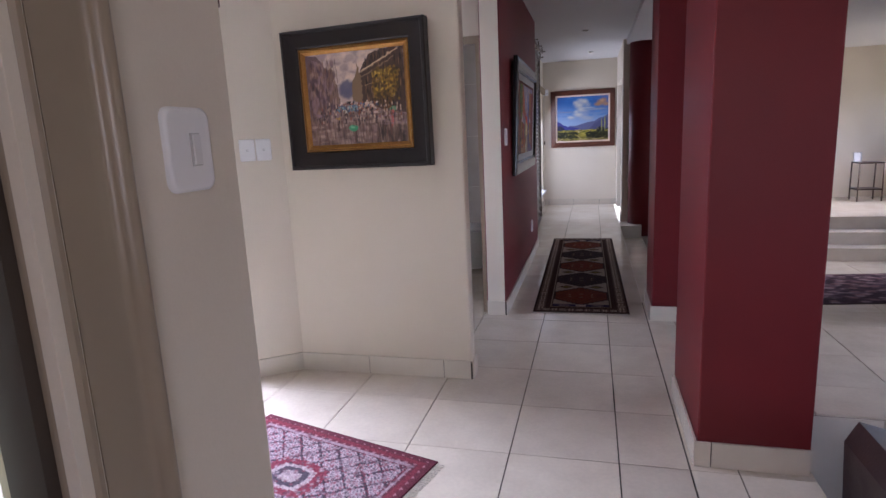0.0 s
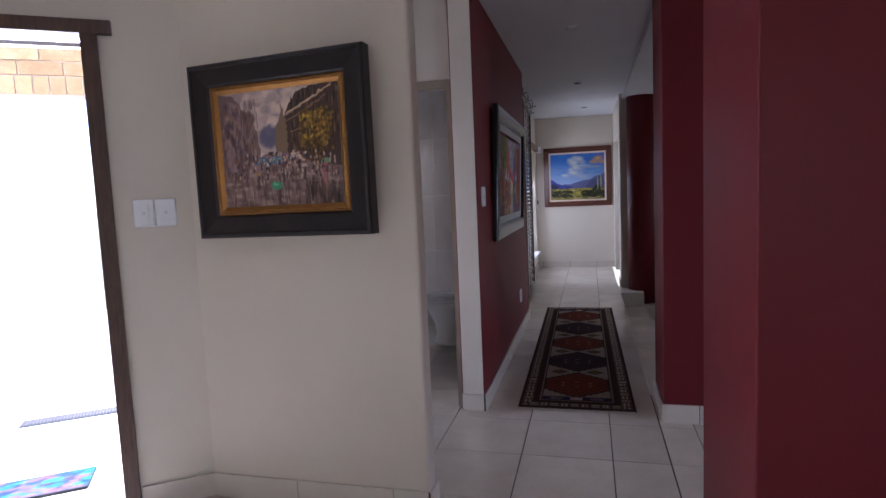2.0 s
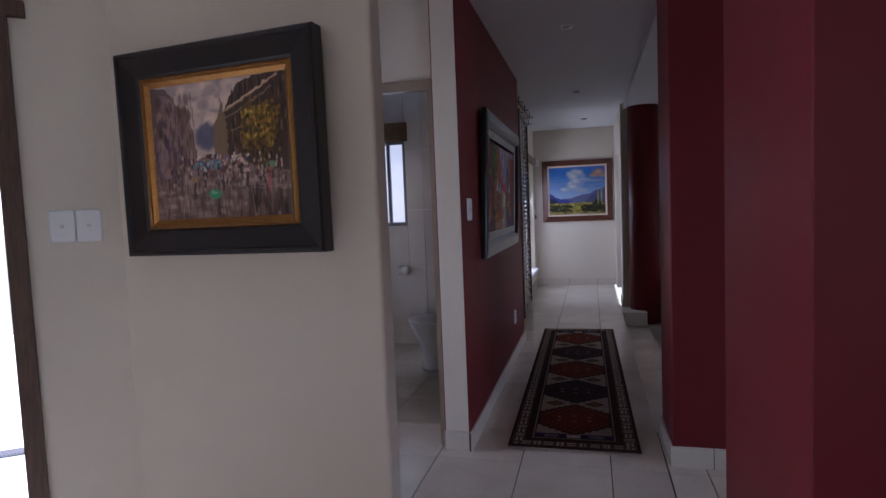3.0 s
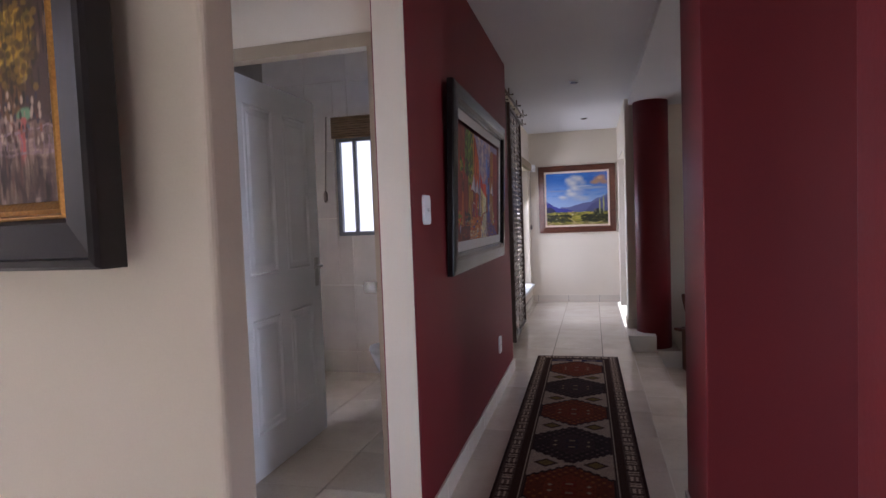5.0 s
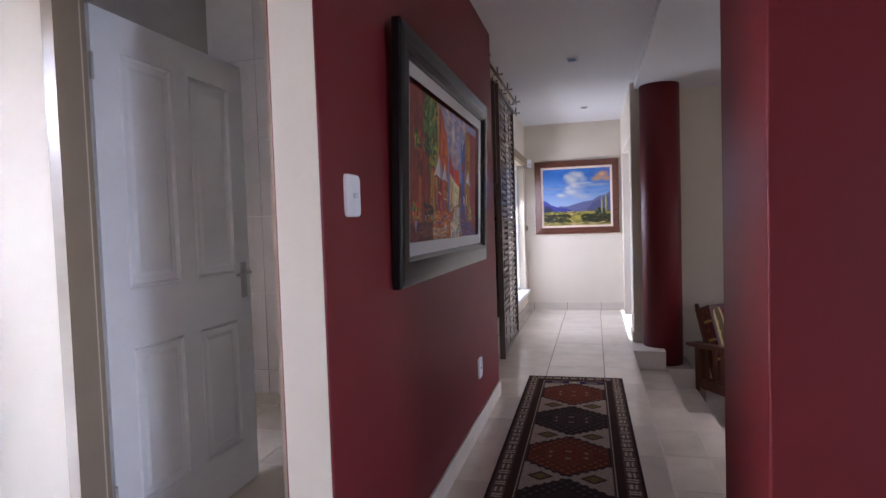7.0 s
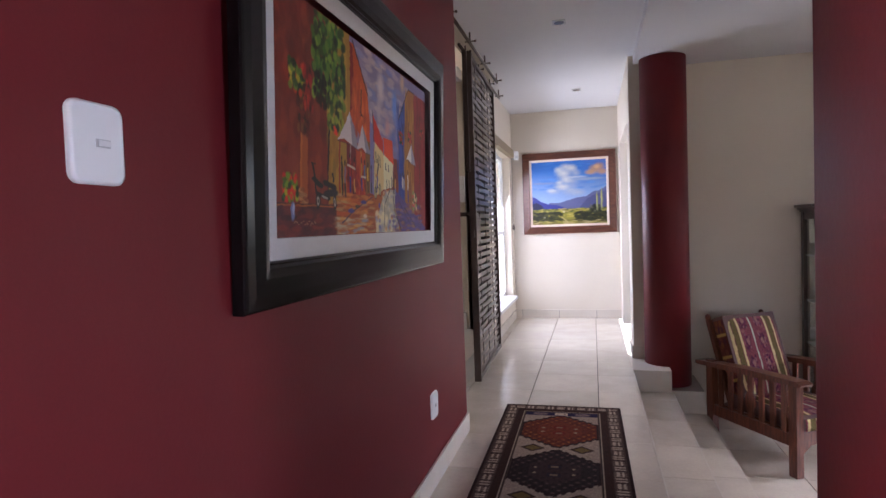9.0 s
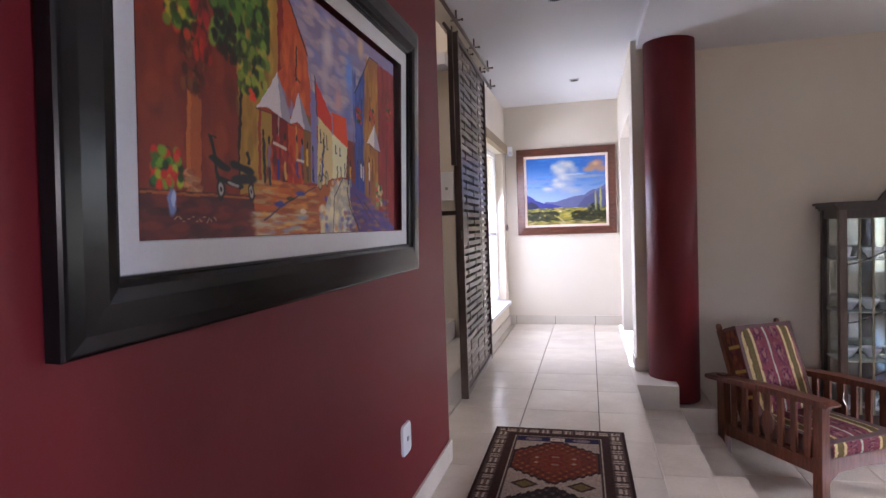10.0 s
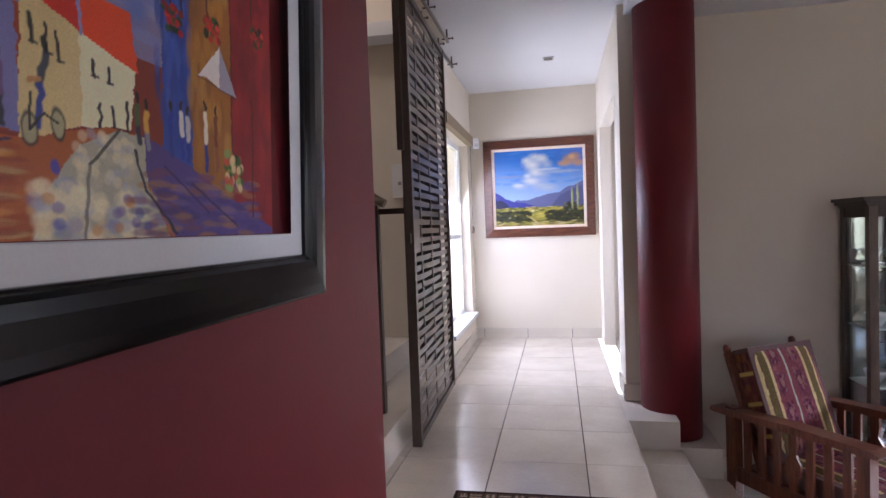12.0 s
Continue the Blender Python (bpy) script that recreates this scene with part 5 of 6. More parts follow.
# ---- bathroom ----
win3 = thing("window_bathroom", "small steel bathroom window in a tiled reveal", "window", kind="structure")
WIN_STEEL = mat("grey_window_steel", (0.10, 0.11, 0.12), 0.4, metal=0.3)
for name, dims in (("frame", (-2.05, -2.015, 6.315, 6.355, 1.17, 2.0)), ("frame", (-1.735, -1.70, 6.315, 6.355, 1.17, 2.0)), ("frame", (-2.015, -1.735, 6.315, 6.355, 1.17, 1.205)), ("frame", (-2.015, -1.735, 6.315, 6.355, 1.965, 2.0)), ("mullion", (-1.90, -1.87, 6.32, 6.35, 1.205, 1.965))):
    box_part(name, dims, WIN_STEEL, win3, bevel=0.003, seg=1)
for x0, x1 in ((-2.015, -1.90), (-1.87, -1.735)):
    g = box_part("pane", (x0, x1, 6.333, 6.337, 1.205, 1.965), GLASS, win3)
    g.visible_shadow = False
blind2 = thing("bathroom_blind", "brown bamboo blind rolled up over the bathroom window", "blind")
BAMBOO = wood("bamboo_brown", (0.10, 0.06, 0.03), (0.20, 0.13, 0.07), 0.6, axis=0)
for k in range(9):
    bm = bmesh.new()
    add_tube(bm, (-2.07, 6.285, 2.0 + 0.02 * k), (-1.67, 6.285, 2.0 + 0.02 * k), 0.010, 8)
    part("slat", bm, BAMBOO, blind2)
bm = bmesh.new()
add_tube(bm, (-2.11, 6.28, 2.18), (-2.14, 6.27, 1.55), 0.004, 6)
add_lathe(bm, [(0.006, 0.10), (0.018, 0.07), (0.018, 0.02), (0.008, 0.0)], (-2.14, 6.27, 1.46), 10)
part("cord", bm, IRON, blind2, "dark blind cord with knob")
holder = thing("toilet_roll_holder", "chrome toilet roll holder with white roll on tiles", "roll holder", pose(-1.82, 6.29, 0.75))
bm = bmesh.new()
add_tube(bm, (0, 0, 0), (0, -0.07, 0), 0.008, 10)
add_tube(bm, (0, -0.065, 0), (0.14, -0.065, 0), 0.007, 10)
part("bracket", bm, STEEL, holder)
bm = bmesh.new()
add_tube(bm, (0.03, -0.065, -0.01), (0.13, -0.065, -0.01), 0.045, 20)
part("roll", bm, mat("toilet_paper", (0.8, 0.8, 0.79), 0.95, bump=0.2), holder, "white paper roll")
loo = thing("toilet", "white ceramic toilet with closed lid against the wall", "toilet", pose(-0.85, 5.45, 0, 0, 0, 90))
CERAMIC = mat("white_ceramic", (0.80, 0.80, 0.79), 0.12, second=(0.75, 0.75, 0.74), scale=3, amount=0.4)
bm = bmesh.new()
sh = Matrix.Translation((0, 0.36, 0)) @ Matrix.Diagonal((1, 1.28, 1, 1))
add_lathe(bm, [(0.11, 0.0), (0.12, 0.03), (0.10, 0.10), (0.115, 0.20), (0.165, 0.32), (0.185, 0.385), (0.18, 0.40)], (0, 0, 0), 28, sh)
part("bowl", bm, CERAMIC, loo)
bm = bmesh.new()
add_lathe(bm, [(0.185, 0.402), (0.192, 0.41), (0.188, 0.43), (0.12, 0.44)], (0, 0, 0), 28, sh)
part("lid", bm, PLASTIC, loo, "closed plastic lid")
box_part("cistern", (-0.20, 0.20, 0.005, 0.17, 0.42, 0.78), CERAMIC, loo, bevel=0.02, seg=3)
box_part("cistern_lid", (-0.21, 0.21, 0.0, 0.18, 0.78, 0.81), CERAMIC, loo, bevel=0.01)
# ---- ceiling lights ----
CHROME = mat("satin_chrome", (0.5, 0.5, 0.5), 0.3, metal=0.9)
LAMP_DARK = mat("unlit_lamp_glass", (0.18, 0.18, 0.18), 0.15, metal=0.4)
for x, y in ((-0.09, 5.06), (-0.092, 7.41), (-0.032, 9.50)):
    dl = thing("downlight", "small square recessed ceiling downlight, switched off", "downlight", pose(x, y, CEIL_Z), group="corridor downlights")
    bm = bmesh.new()
    add_box(bm, -0.045, 0.045, -0.045, 0.045, -0.006, 0)
    soften(bm, 0.003, 1)
    part("frame", bm, CHROME, dl)
    bm = bmesh.new()
    add_lathe(bm, [(0.034, -0.009), (0.034, -0.006)], (0, 0, 0), 20)
    part("lamp", bm, LAMP_DARK, dl, "dark round lamp glass")

# ---- armchair ----
CHAIR_WOOD = wood("reddish_chair_wood", (0.075, 0.022, 0.012), (0.17, 0.055, 0.028), 0.32, scale=8)
chair = thing("reclining_armchair", "reddish wooden slatted armchair with striped floral cushions", "armchair", pose(1.395, 7.89, LOW_Z, 0, 0, 31))


def striped(w, h, seed):
    """Woven stripes of mauve, cream, olive and plum with blossoms."""
    c = Cloth(w, h, "763f48", seed).ragged(0.004)
    c.daubs(320, 0, 1, 0, 1, .045, .03, ["8a4c56", "642f40", "96665e", "6e3448", "533040"], .6)
    for x in (.33, .72):
        c.rect(x - .02, x + .20, 0, 1, "783f48")
    for x, wd, k in ((.055, .045, "ccb884"), (.125, .085, "665a36"), (.195, .040, "ccb884"), (.45, .026, "b4b9a4"), (.745, .040, "ccb884"), (.82, .10, "665a36"), (.895, .034, "ccb884"), (.975, .03, "8a6a4a")):
        c.rect(x - wd / 2, x + wd / 2, 0, 1, k)
    for x in (.32, .60):
        for y in np.arange(.12, 1, .27):
            c.daubs(40, x - .055, x + .055, y - .09, y + .09, .02, .02, ["4a1c3a", "5c2444", "8a6064", "3c1a34"], .75)
            c.blob(x, y, .03, .05, "8f6a60", .9)
    return c.vary(.1)


for sx in (-1, 1):
    x = sx * 0.30
    box_part("front_leg", (x - 0.028, x + 0.028, -0.385, -0.325, 0, 0.605), CHAIR_WOOD, chair, bevel=0.004)
    bm = bmesh.new()
    add_prism(bm, [(-0.03, 0), (0.03, 0), (0.035, 0.605), (-0.025, 0.605)], 0.056, pose(x + 0.028, 0.37, 0, 0, 0, 90))
    soften(bm, 0.004)
    part("back_leg", bm, CHAIR_WOOD, chair)
    bm = bmesh.new()
    add_prism(bm, [(-0.40, 0.63), (-0.44, 0.615), (-0.43, 0.60), (0.46, 0.555), (0.50, 0.56), (0.49, 0.585), (0.0, 0.62)], 0.10, pose(x + 0.05, 0, 0, 0, 0, 90))
    soften(bm, 0.006, 2)
    part("armrest", bm, CHAIR_WOOD, chair, "broad sloping armrest")
    box_part("side_rail", (x - 0.014, x + 0.014, -0.33, 0.35, 0.19, 0.27), CHAIR_WOOD, chair, bevel=0.003)
    for k in range(7):
        y = -0.27 + k * 0.092
        if k == 3:
            bm = bmesh.new()
            add_prism(bm, [(-0.020, 0.26), (0.020, 0.26), (0.022, 0.32), (0.042, 0.37), (0.042, 0.42), (0.018, 0.46), (0.026, 0.52), (0.020, 0.60), (-0.020, 0.60), (-0.026, 0.52), (-0.018, 0.46), (-0.042, 0.42), (-0.042, 0.37), (-0.022, 0.32)], 0.014, pose(x + 0.007, y, 0, 0, 0, 90))
            part("splat", bm, CHAIR_WOOD, chair, "shaped vase splat")
        else:
            box_part("spindle", (x - 0.008, x + 0.008, y - 0.020, y + 0.020, 0.26, 0.597), CHAIR_WOOD, chair, bevel=0.002, seg=1)
bm = bmesh.new()
add_prism(bm, [(-0.275, 0.29), (0.275, 0.29), (0.275, 0.10), (0.25, 0.15), (0.19, 0.195), (0.0, 0.205), (-0.19, 0.195), (-0.25, 0.15), (-0.275, 0.10)], 0.026, pose(0, -0.37, 0))
soften(bm, 0.003, 1)
part("front_apron", bm, CHAIR_WOOD, chair, "arched front apron")
box_part("back_rail", (-0.28, 0.28, 0.33, 0.36, 0.17, 0.25), CHAIR_WOOD, chair, bevel=0.003)
box_part("seat_board", (-0.28, 0.28, -0.345, 0.32, 0.262, 0.28), CHAIR_WOOD, chair)
tilt = pose(0, 0.22, 0.27, -20, 0, 0)
for sx in (-1, 1):
    bm = bmesh.new()
    add_box(bm, sx * 0.255 - 0.018, sx * 0.255 + 0.018, -0.012, 0.02, 0, 0.66)
    add_lathe(bm, [(0.016, 0.655), (0.022, 0.675), (0.018, 0.70), (0.006, 0.708)], (sx * 0.255, 0.004, 0), 12)
    bm.transform(tilt)
    part("back_post", bm, CHAIR_WOOD, chair)
for z in (0.08, 0.24, 0.40, 0.60):
    box_part("back_slat", (-0.24, 0.24, -0.004, 0.012, z, z + 0.045), CHAIR_WOOD, chair, m=tilt)
CORE = mat("cushion_backing", (0.13, 0.075, 0.07), 0.95, grain=0.15)
puff = lambda u, v: 0.030 * (1 - (2 * u - 1) ** 6) * (1 - (2 * v - 1) ** 6)
cushion = box_part("seat_cushion", (-0.268, 0.268, -0.375, 0.22, 0.282, 0.375), CORE, chair, bevel=0.03, seg=4)
top = striped(100, 100, 31).mesh("cover", 0.515, 0.575, WOOL, cushion, puff, "striped mauve, cream and olive cover")
top.matrix_basis = Matrix(((1, 0, 0, -0.2575), (0, 0, 1, -0.367), (0, -1, 0, 0.358), (0, 0, 0, 1)))
front_face = striped(100, 24, 33).mesh("cover_edge", 0.50, 0.085, WOOL, cushion, lambda u, v: 0.012 * (1 - (2 * v - 1) ** 4), "striped front border")
front_face.matrix_basis = pose(-0.25, -0.372, 0.287)
back = box_part("back_cushion", (-0.24, 0.24, -0.125, -0.014, 0.05, 0.665), CORE, chair, bevel=0.03, seg=4, m=tilt)
cover = striped(100, 120, 32).mesh("cover", 0.462, 0.60, WOOL, back, puff, "striped floral back cover")
cover.matrix_basis = tilt @ pose(-0.231, -0.115, 0.058)
for sx in (-1, 1):
    c = Cloth(30, 80, "6a3a34", 35).daubs(80, 0, 1, 0, 1, .2, .05, ["7c4a3c", "553040", "8a5a34", "4a2a3a"], .7)
    for y in (.2, .5, .78):
        c.rect(0, 1, y, y + .035, "c0a35c")
    edge = c.mesh("cover_side", 0.10, 0.57, WOOL, back, label="flowered side border")
    edge.matrix_basis = tilt @ (pose(-0.2435, -0.02, 0.07, 0, 0, -90) if sx < 0 else pose(0.2435, -0.12, 0.07, 0, 0, 90))

# ---- display cabinet ----
CAB_WOOD = wood("dark_cabinet_wood", (0.022, 0.011, 0.008), (0.055, 0.028, 0.018), 0.28)
CAB_SIDE = wood("brown_cabinet_stile", (0.085, 0.055, 0.038), (0.14, 0.095, 0.068), 0.3)
cab = thing("display_cabinet", "dark wooden glazed display cabinet with crockery on shelves", "cabinet", pose(1.72, 8.24, LOW_Z))
CW, CD, CH = 0.82, 0.34, 1.74
box_part("back_panel", (0.02, CW - 0.02, CD - 0.02, CD - 0.008, 0.30, 1.70), mat("cabinet_mirror_back", (0.42, 0.44, 0.40), 0.08, metal=0.9), cab, "silvered mirror back")
for x0, x1 in ((0, 0.045), (CW - 0.045, CW)):
    box_part("front_post", (x0, x1, 0, 0.045, 0.0, 1.70), CAB_SIDE, cab, bevel=0.006)
    box_part("rear_post", (x0, x1, CD - 0.045, CD, 0.0, 1.70), CAB_WOOD, cab, bevel=0.004)
box_part("centre_stile", (CW / 2 - 0.05, CW / 2 + 0.05, -0.004, 0.036, 0.30, 1.70), CAB_WOOD, cab, bevel=0.004)
for z0, z1 in ((0.22, 0.30), (1.64, 1.70)):
    box_part("rail", (0.045, CW - 0.045, 0.004, 0.034, z0, z1), CAB_WOOD, cab, bevel=0.003)
    for x0 in (0.008, CW - 0.034):
        box_part("side_rail", (x0, x0 + 0.026, 0.045, CD - 0.045, z0, z1), CAB_WOOD, cab, bevel=0.003)
box_part("base", (0.01, CW - 0.01, 0.02, CD - 0.01, 0.26, 0.30), CAB_WOOD, cab)
bm = bmesh.new()
for k, (d, z0, z1) in enumerate(((0.012, 1.70, 1.715), (0.03, 1.715, 1.735), (0.05, 1.735, 1.755))):
    add_box(bm, -d, CW + d, -d, CD, z0, z1)
soften(bm, 0.004, 1)
part("cornice", bm, CAB_WOOD, cab, "stepped overhanging cornice")
bm = bmesh.new()
arch = [(0.22, 1.755)] + [(0.22 + 0.38 * k / 12, 1.755 + 0.135 * math.sin(math.pi * k / 12) ** 0.8) for k in range(1, 12)] + [(0.60, 1.755)]
add_prism(bm, arch, 0.03, pose(0, -0.02, 0))
soften(bm, 0.003, 1)
part("crest", bm, CAB_WOOD, cab, "arched carved crest")
BEAD = mat("pale_glazing_bead", (0.28, 0.26, 0.17), 0.45)
for x0, x1 in ((0.045, CW / 2 - 0.05), (CW / 2 + 0.05, CW - 0.045)):
    g = box_part("pane", (x0, x1, 0.018, 0.021, 0.30, 1.64), GLASS, cab)
    g.visible_shadow = False
    for k in (1, 2, 3):
        x = x0 + (x1 - x0) * k / 4
        box_part("glazing_bar", (x - 0.006, x + 0.006, 0.008, 0.017, 0.30, 1.64), BEAD, cab)
    for z in (0.52, 0.93, 1.33):
        bm = bmesh.new()
        for k in range(10):
            f = lambda q: Vector((x0 + (x1 - x0) * q / 10, 0.011, z + 0.10 * (0.5 - 0.5 * math.cos(math.pi * q / 10))))
            add_tube(bm, f(k), f(k + 1), 0.0045, 6)
        part("tracery", bm, CAB_WOOD, cab, "curved dark tracery bar")
for x in (0.014, CW - 0.018):
    g = box_part("pane", (x, x + 0.004, 0.045, CD - 0.045, 0.30, 1.64), GLASS, cab)
    g.visible_shadow = False
shelf_z = (0.302, 0.66, 1.00, 1.36)
for z in shelf_z[1:]:
    box_part("shelf", (0.02, CW - 0.02, 0.05, CD - 0.05, z - 0.010, z), mat("glass_shelf", (0.55, 0.62, 0.58), 0.1), cab, "thick glass shelf", bevel=0.002)
CHINA = mat("glazed_white_china", (0.72, 0.76, 0.80), 0.15, second=(0.55, 0.62, 0.72), scale=30, amount=0.5)
rng = random.Random(3)
for z in shelf_z:
    for x in (0.11, 0.25, 0.36, 0.50, 0.62, 0.73):
        kind = rng.choice(("bowl", "cup", "plates", "bowl"))
        item = thing("crockery_" + kind if kind != "plates" else "plate_stack", {"bowl": "white glazed china bowl on a cabinet shelf", "cup": "white china teacup on a cabinet shelf", "plates": "stack of white china plates on a shelf"}[kind], kind.rstrip("s"), pose(1.72 + x, 8.24 + 0.17 + rng.uniform(-0.03, 0.03), LOW_Z + z + 0.0005), group="crockery in the cabinet")
        bm = bmesh.new()
        if kind == "bowl":
            add_lathe(bm, [(0.025, 0), (0.03, 0.012), (0.055, 0.05), (0.062, 0.075), (0.058, 0.075), (0.03, 0.02)], (0, 0, 0), 16)
        elif kind == "cup":
            add_lathe(bm, [(0.055, 0), (0.06, 0.010), (0.024, 0.012), (0.032, 0.05), (0.040, 0.08), (0.037, 0.08), (0.02, 0.02)], (0, 0, 0), 16)
        else:
            add_lathe(bm, [v for k in range(5) for v in ((0.045, 0.012 * k), (0.07, 0.012 * k + 0.009), (0.07, 0.012 * k + 0.011))], (0, 0, 0), 18)
        part("china", bm, CHINA, item)

# ---- lounge odds: sofa, rug, side table ----
LEATHER = mat("dark_brown_leather", (0.030, 0.016, 0.014), 0.35, second=(0.05, 0.026, 0.022), scale=7, amount=0.6, bump=0.25, bump_scale=140, gloss_var=0.08)
sofa = thing("leather_sofa", "dark brown leather sofa in the sunken lounge", "sofa", pose(0.90, 0.35, LOW_Z))
box_part("base", (0.0, 0.92, 0.0, 1.62, 0.06, 0.36), LEATHER, sofa, bevel=0.03, seg=3)
bm = bmesh.new()
add_prism(bm, [(0.0, 0.3), (0.22, 0.3), (0.17, 0.74), (0.02, 0.78), (-0.02, 0.70)], 1.62, pose(0, 0, 0))
soften(bm, 0.035, 3)
part("backrest", bm, LEATHER, sofa, "plump leather backrest")
for y in (0.0, 1.42):
    box_part("armrest", (0.10, 0.92, y, y + 0.20, 0.30, 0.60), LEATHER, sofa, bevel=0.05, seg=4)
for y in (0.21, 0.82):
    box_part("seat_cushion", (0.18, 0.94, y, y + 0.59, 0.345, 0.47), LEATHER, sofa, bevel=0.04, seg=4)
for x in (0.06, 0.86):
    for y in (0.06, 1.56):
        bm = bmesh.new()
        add_tube(bm, (x, y, 0), (x, y, 0.07), 0.025, 10)
        part("foot", bm, DARK_WOOD, sofa)
c = Cloth(50, 60, "3c2a34", 41).daubs(500, 0, 1, 0, 1, .04, .03, ["5a4450", "2c2028", "7a5a5c", "48303c", "8a7478"], .8)
lay_rug("lounge_rug", "dark plum patterned rug on the sunken lounge floor", c, 1.5, 1.2, pose(2.1, 6.1, LOW_Z, 0, 0, 8), ())
table = thing("console_table", "slim brown metal side table with shelf", "side table", pose(4.12, 10.35, 0))
for x in (0, 0.34):
    for y in (0, 0.3):
        bm = bmesh.new()
        add_tube(bm, (x, y, 0), (x, y, 0.62), 0.012, 8)
        part("leg", bm, IRON, table)
for z in (0.18, 0.60):
    box_part("shelf", (-0.01, 0.35, -0.01, 0.31, z, z + 0.02), DARK_WOOD, table, bevel=0.003)
photo = thing("photo_frame", "small silver photo frame standing on the side table", "photo frame", pose(4.08, 10.5, 0.62, -12, 0, 0))
moulding("frame", 0.12, 0.16, [(0, 0), (0, 0.012), (0.014, 0.012), (0.015, 0.004)], STEEL, photo)
box_part("picture", (0.012, 0.108, -0.004, 0.0, 0.012, 0.148), MAT_BOARD, photo, "plain pale print")

# ---- skirting tiles ----
def skirting(a, b, normal, z=0.0, name="baseboard", height=0.105, phase=0.0):
    """A row of skirting tiles along a wall face from a to b."""
    a, b, nrm = Vector((*a, z)), Vector((*b, z)), Vector((*normal, 0)).normalized()
    run = (b - a).length
    d = (b - a) / run
    base = thing(name, "beige glazed skirting tiles with dark joints", "skirting", kind="structure")
    back = bmesh.new()
    m = Matrix((( d.x, nrm.x, 0, a.x), (d.y, nrm.y, 0, a.y), (0, 0, 1, z), (0, 0, 0, 1)))
    add_box(back, 0, run, 0.0, 0.006, 0, height - 0.006, m)
    part("bedding", back, GROUT, base)
    cuts, x = [0.0], (PX - phase) % PX
    while x < run:
        if x > 0.01:
            cuts.append(x)
        x += PX
    cuts.append(run)
    for u0, u1 in zip(cuts, cuts[1:]):
        if u1 - u0 < 0.012:
            continue
        bm = bmesh.new()
        add_box(bm, u0 + 0.0022, u1 - 0.0022, 0.003, 0.013, 0.0005, height, m)
        soften(bm, 0.002, 1)
        part("tile", bm, SKIRT_TILE, base)


R = lambda k: radians(k)
skirting((-1.68, 2.73), (-0.650, 2.73), (0, -1), phase=0.02)
skirting((-0.648, 2.718), (-0.648, 2.83), (1, 0))
skirting(KINK, (KINK[0] + 0.30 * math.cos(R(216)), KINK[1] + 0.30 * math.sin(R(216))), (math.sin(R(36)), -math.cos(R(36))))
skirting((-0.764, 3.90), (-0.627, 3.90), (0, -1))
skirting((-0.625, 3.888), (-0.625, 6.55), (1, 0), phase=0.1)
skirting((-0.86, 8.80), (-0.86, 10.53), (1, 0))
skirting((-0.86, 10.53), (0.41, 10.53), (0, -1), phase=0.36)
skirting((0.41, 8.45), (0.41, 8.79), (-1, 0))
skirting((0.397, 8.45), (0.51, 8.45), (0, -1))
skirting((0.405, 2.033), (0.405, 2.72), (-1, 0), phase=0.2)
skirting((0.392, 2.045), (0.805, 2.045), (0, -1), phase=0.385)
skirting((0.405, 3.863), (0.405, 4.315), (-1, 0))
skirting((0.392, 3.875), (0.955, 3.875), (0, -1), phase=0.25)
skirting((0.92, 8.62), (2.70, 8.62), (0, -1), LOW_Z)

# ---- bathroom wall tiles ----
bath_tiles = thing("wall_tiles", "grey-white glazed bathroom wall tiles", "wall tiles", kind="structure")
tile_cache = {}


def tile_piece(parent, x, y, z, w, d, material=TILE, upright=False, t=0.009):
    """One tile with its own edges, centred on its bed; alike tiles share a mesh."""
    key = (round(w, 3), round(d, 3), material.name, upright, t)
    if key not in tile_cache:
        bm = bmesh.new()
        if upright:
            add_box(bm, -w / 2, w / 2, -t, 0, -d / 2, d / 2)
        else:
            add_box(bm, -w / 2, w / 2, -d / 2, d / 2, -t, 0)
        soften(bm, 0.0016, 1)
        me = bpy.data.meshes.new("tile")
        bmesh.ops.recalc_face_normals(bm, faces=bm.faces)
        bm.to_mesh(me)
        bm.free()
        me.materials.append(material)
        tile_cache[key] = me
    ob = new("tile", tile_cache[key])
    ob.parent = parent
    ob.matrix_basis = Matrix.Translation((x, y, z))
    return ob


for i in range(5):
    for j in range(6):
        x0, x1 = -2.70 + 0.39 * i, min(-0.82, -2.70 + 0.39 * (i + 1))
        z0, z1 = max(0, 0.182 + 0.57 * (j - 1)), min(BATH_Z, 0.182 + 0.57 * j)
        pieces = [(x0, x1, z0, z1)]
        out = []
        for p in pieces:
            if p[1] > -2.05 and p[0] < -1.70 and p[3] > 1.17 and p[2] < 2.0:
                out += [(p[0], min(p[1], -2.05), p[2], p[3]), (max(p[0], -1.70), p[1], p[2], p[3])]
                out += [(max(p[0], -2.05), min(p[1], -1.70), p[2], min(p[3], 1.17)), (max(p[0], -2.05), min(p[1], -1.70), max(p[2], 2.0), p[3])]
            else:
                out.append(p)
        for p in out:
            if p[1] - p[0] > 0.02 and p[3] - p[2] > 0.02:
                tile_piece(bath_tiles, (p[0] + p[1]) / 2, 6.298, (p[2] + p[3]) / 2, p[1] - p[0] - 0.003, p[3] - p[2] - 0.003, BATH_TILE, True, 0.008)
for z0, z1 in ((1.17, 1.36), (1.363, 1.70), (1.703, 2.0)):
    box_part("tile", (-1.704, -1.699, 6.30, 6.314, z0, z1 - 0.003), BATH_TILE, bath_tiles)
box_part("tile", (-2.05, -1.705, 6.27, 6.314, 1.160, 1.169), BATH_TILE, bath_tiles)

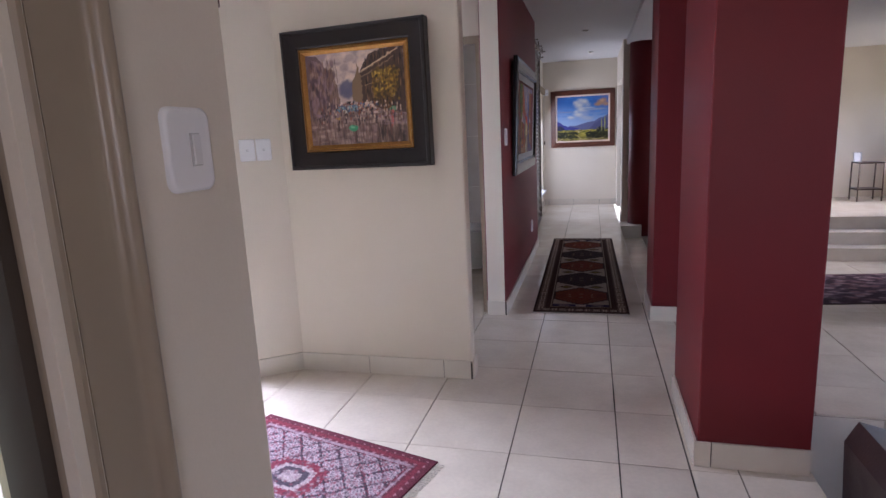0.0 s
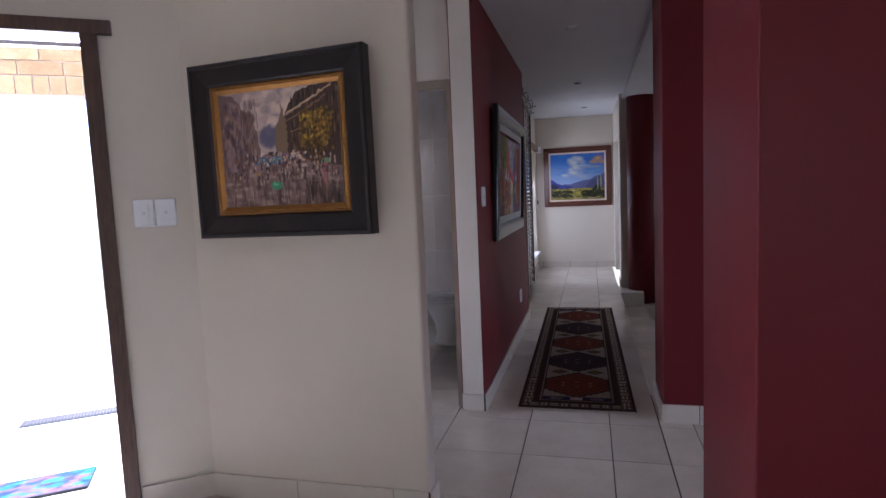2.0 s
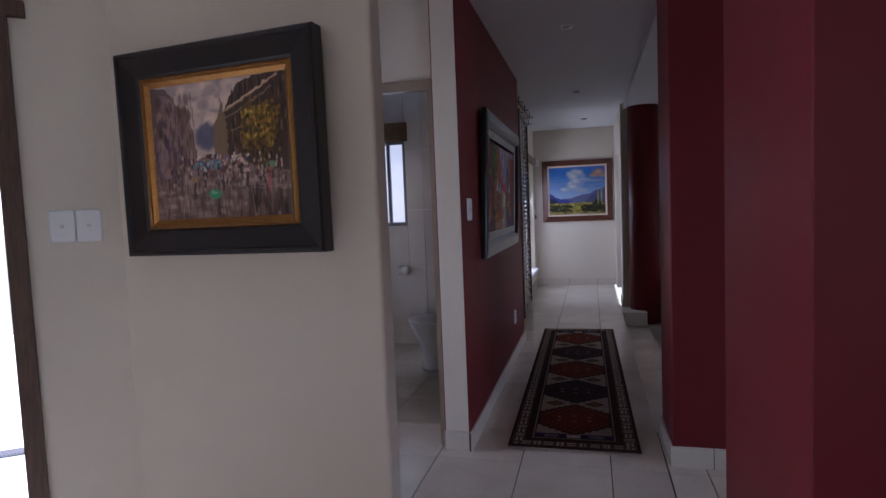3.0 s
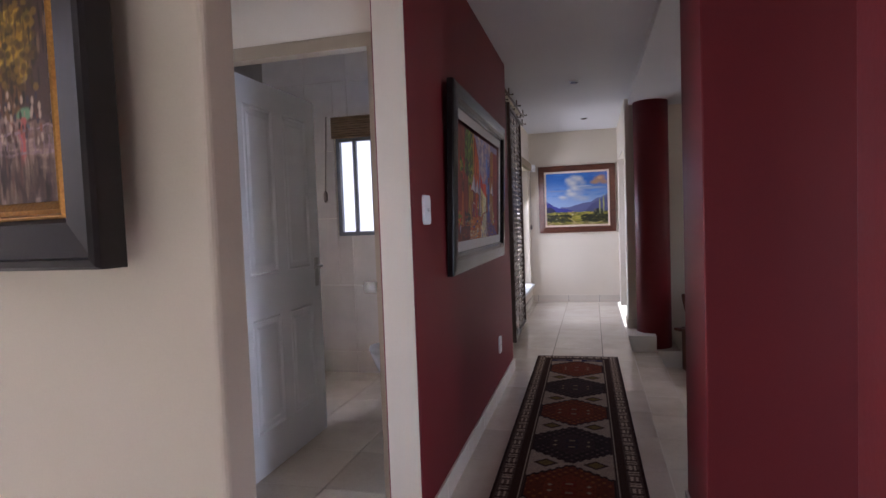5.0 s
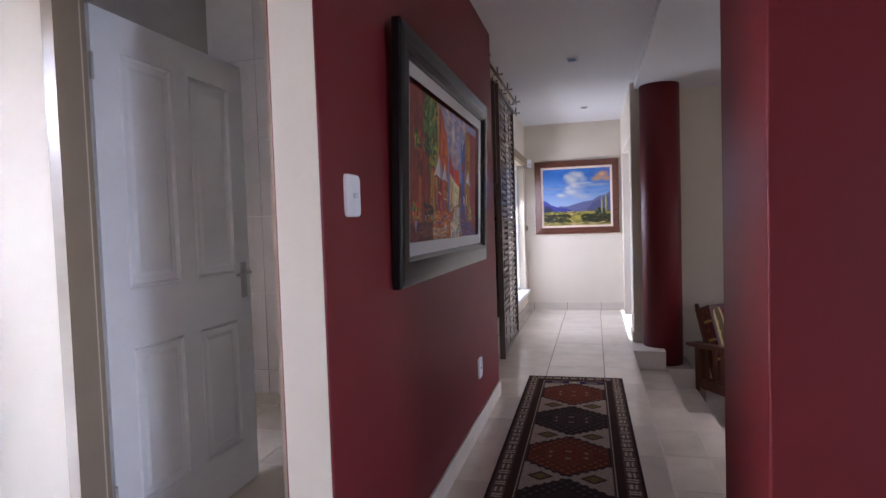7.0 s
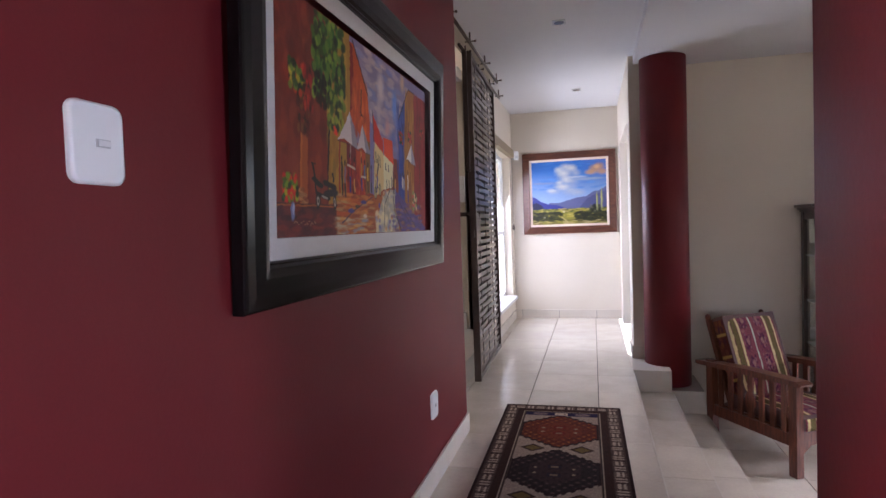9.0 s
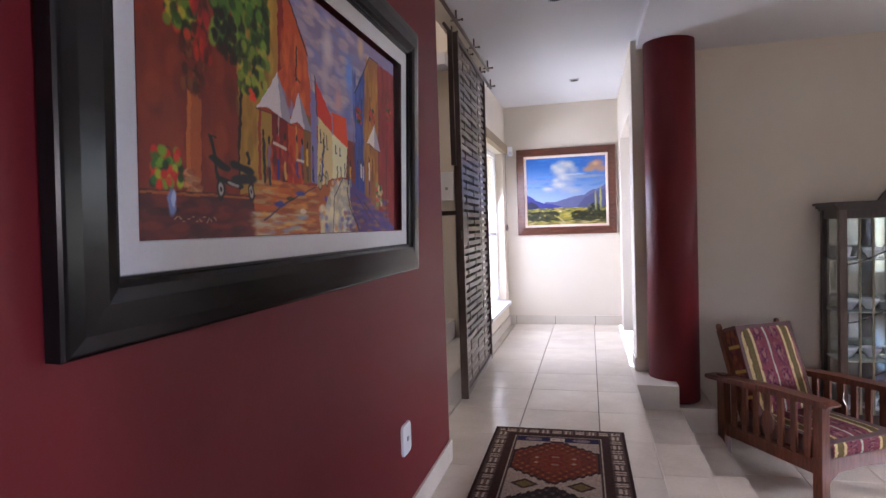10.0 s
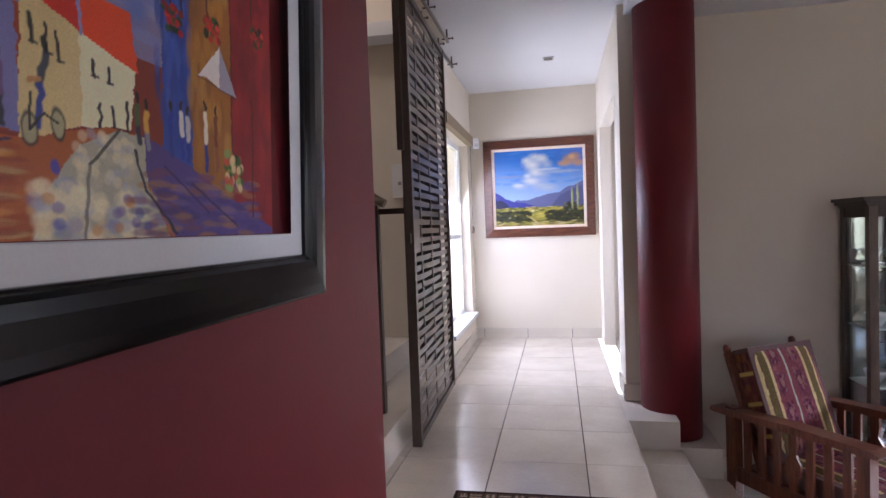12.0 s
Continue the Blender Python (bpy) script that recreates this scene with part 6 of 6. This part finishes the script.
# ---- floor tiles ----
def lay(parent, x0, x1, y0, y1, z, gx=TX0, gy=TY0, skip=None, gap=0.0055, px=PX, py=PY):
    """Lays the grid of floor tiles between bounds."""
    for i in range(math.floor((x0 - gx) / px), math.ceil((x1 - gx) / px)):
        for j in range(math.floor((y0 - gy) / py), math.ceil((y1 - gy) / py)):
            a, b = max(x0, gx + i * px), min(x1, gx + (i + 1) * px)
            c0, d0 = max(y0, gy + j * py), min(y1, gy + (j + 1) * py)
            if b - a < 0.02 or d0 - c0 < 0.02 or (skip and skip((a + b) / 2, (c0 + d0) / 2)):
                continue
            tile_piece(parent, (a + b) / 2, (c0 + d0) / 2, z, b - a - gap, d0 - c0 - 0.0032)


main_floor = bpy.data.objects["floor"]
lay(main_floor, -2.64, 0.375, -2.5, 10.53, 0.0, skip=lambda x, y: (x < -1.05 and y > 6.3) or (y - 3.02 > (x + 1.68) * 0.7265 and x < -1.9 and y < 3.9))
lay(bpy.data.objects["floor_landing"], 0.377, 3.2, 2.572, 3.894, 0.0)
lay(bpy.data.objects["floor_pillar_foot"], 0.377, 0.404, 3.896, 4.335, 0.0)
lay(bpy.data.objects["floor_foyer_edge"], 0.377, 0.82, -2.5, 2.568, 0.0)
lay(bpy.data.objects["step_block"], 0.375, 0.668, 4.34, 8.05, -0.17, gx=0.375, px=0.293)
lay(bpy.data.objects["step_block_low"], 0.668, 0.918, 4.34, 8.09, -0.34, gx=0.668, px=0.25)
lay(bpy.data.objects["floor_lounge"], 0.92, 5.2, -2.5, 8.62, LOW_Z, gx=0.92, skip=lambda x, y: (x < 3.4 and 2.6 < y < 3.9) or (1.35 < x < 3.4 and 3.9 <= y < 5.3))
for name, dims in (("riser", (0.375, 0.383, 4.34, 8.05, -0.17, -0.009)), ("riser", (0.668, 0.676, 4.34, 8.09, -0.34, -0.179)), ("riser", (0.918, 0.926, 4.34, 8.09, LOW_Z, -0.349))):
    box_part(name, dims, SKIRT_TILE, bpy.data.objects["step_block"], "beige tiled stair riser")
for k in range(6):
    box_part("riser", (0.822 + k * 0.45, 1.268 + k * 0.45, 2.562, 2.571, LOW_Z, -0.009), SKIRT_TILE, bpy.data.objects["floor_landing"], "beige tiled landing riser", bevel=0.002, seg=1)
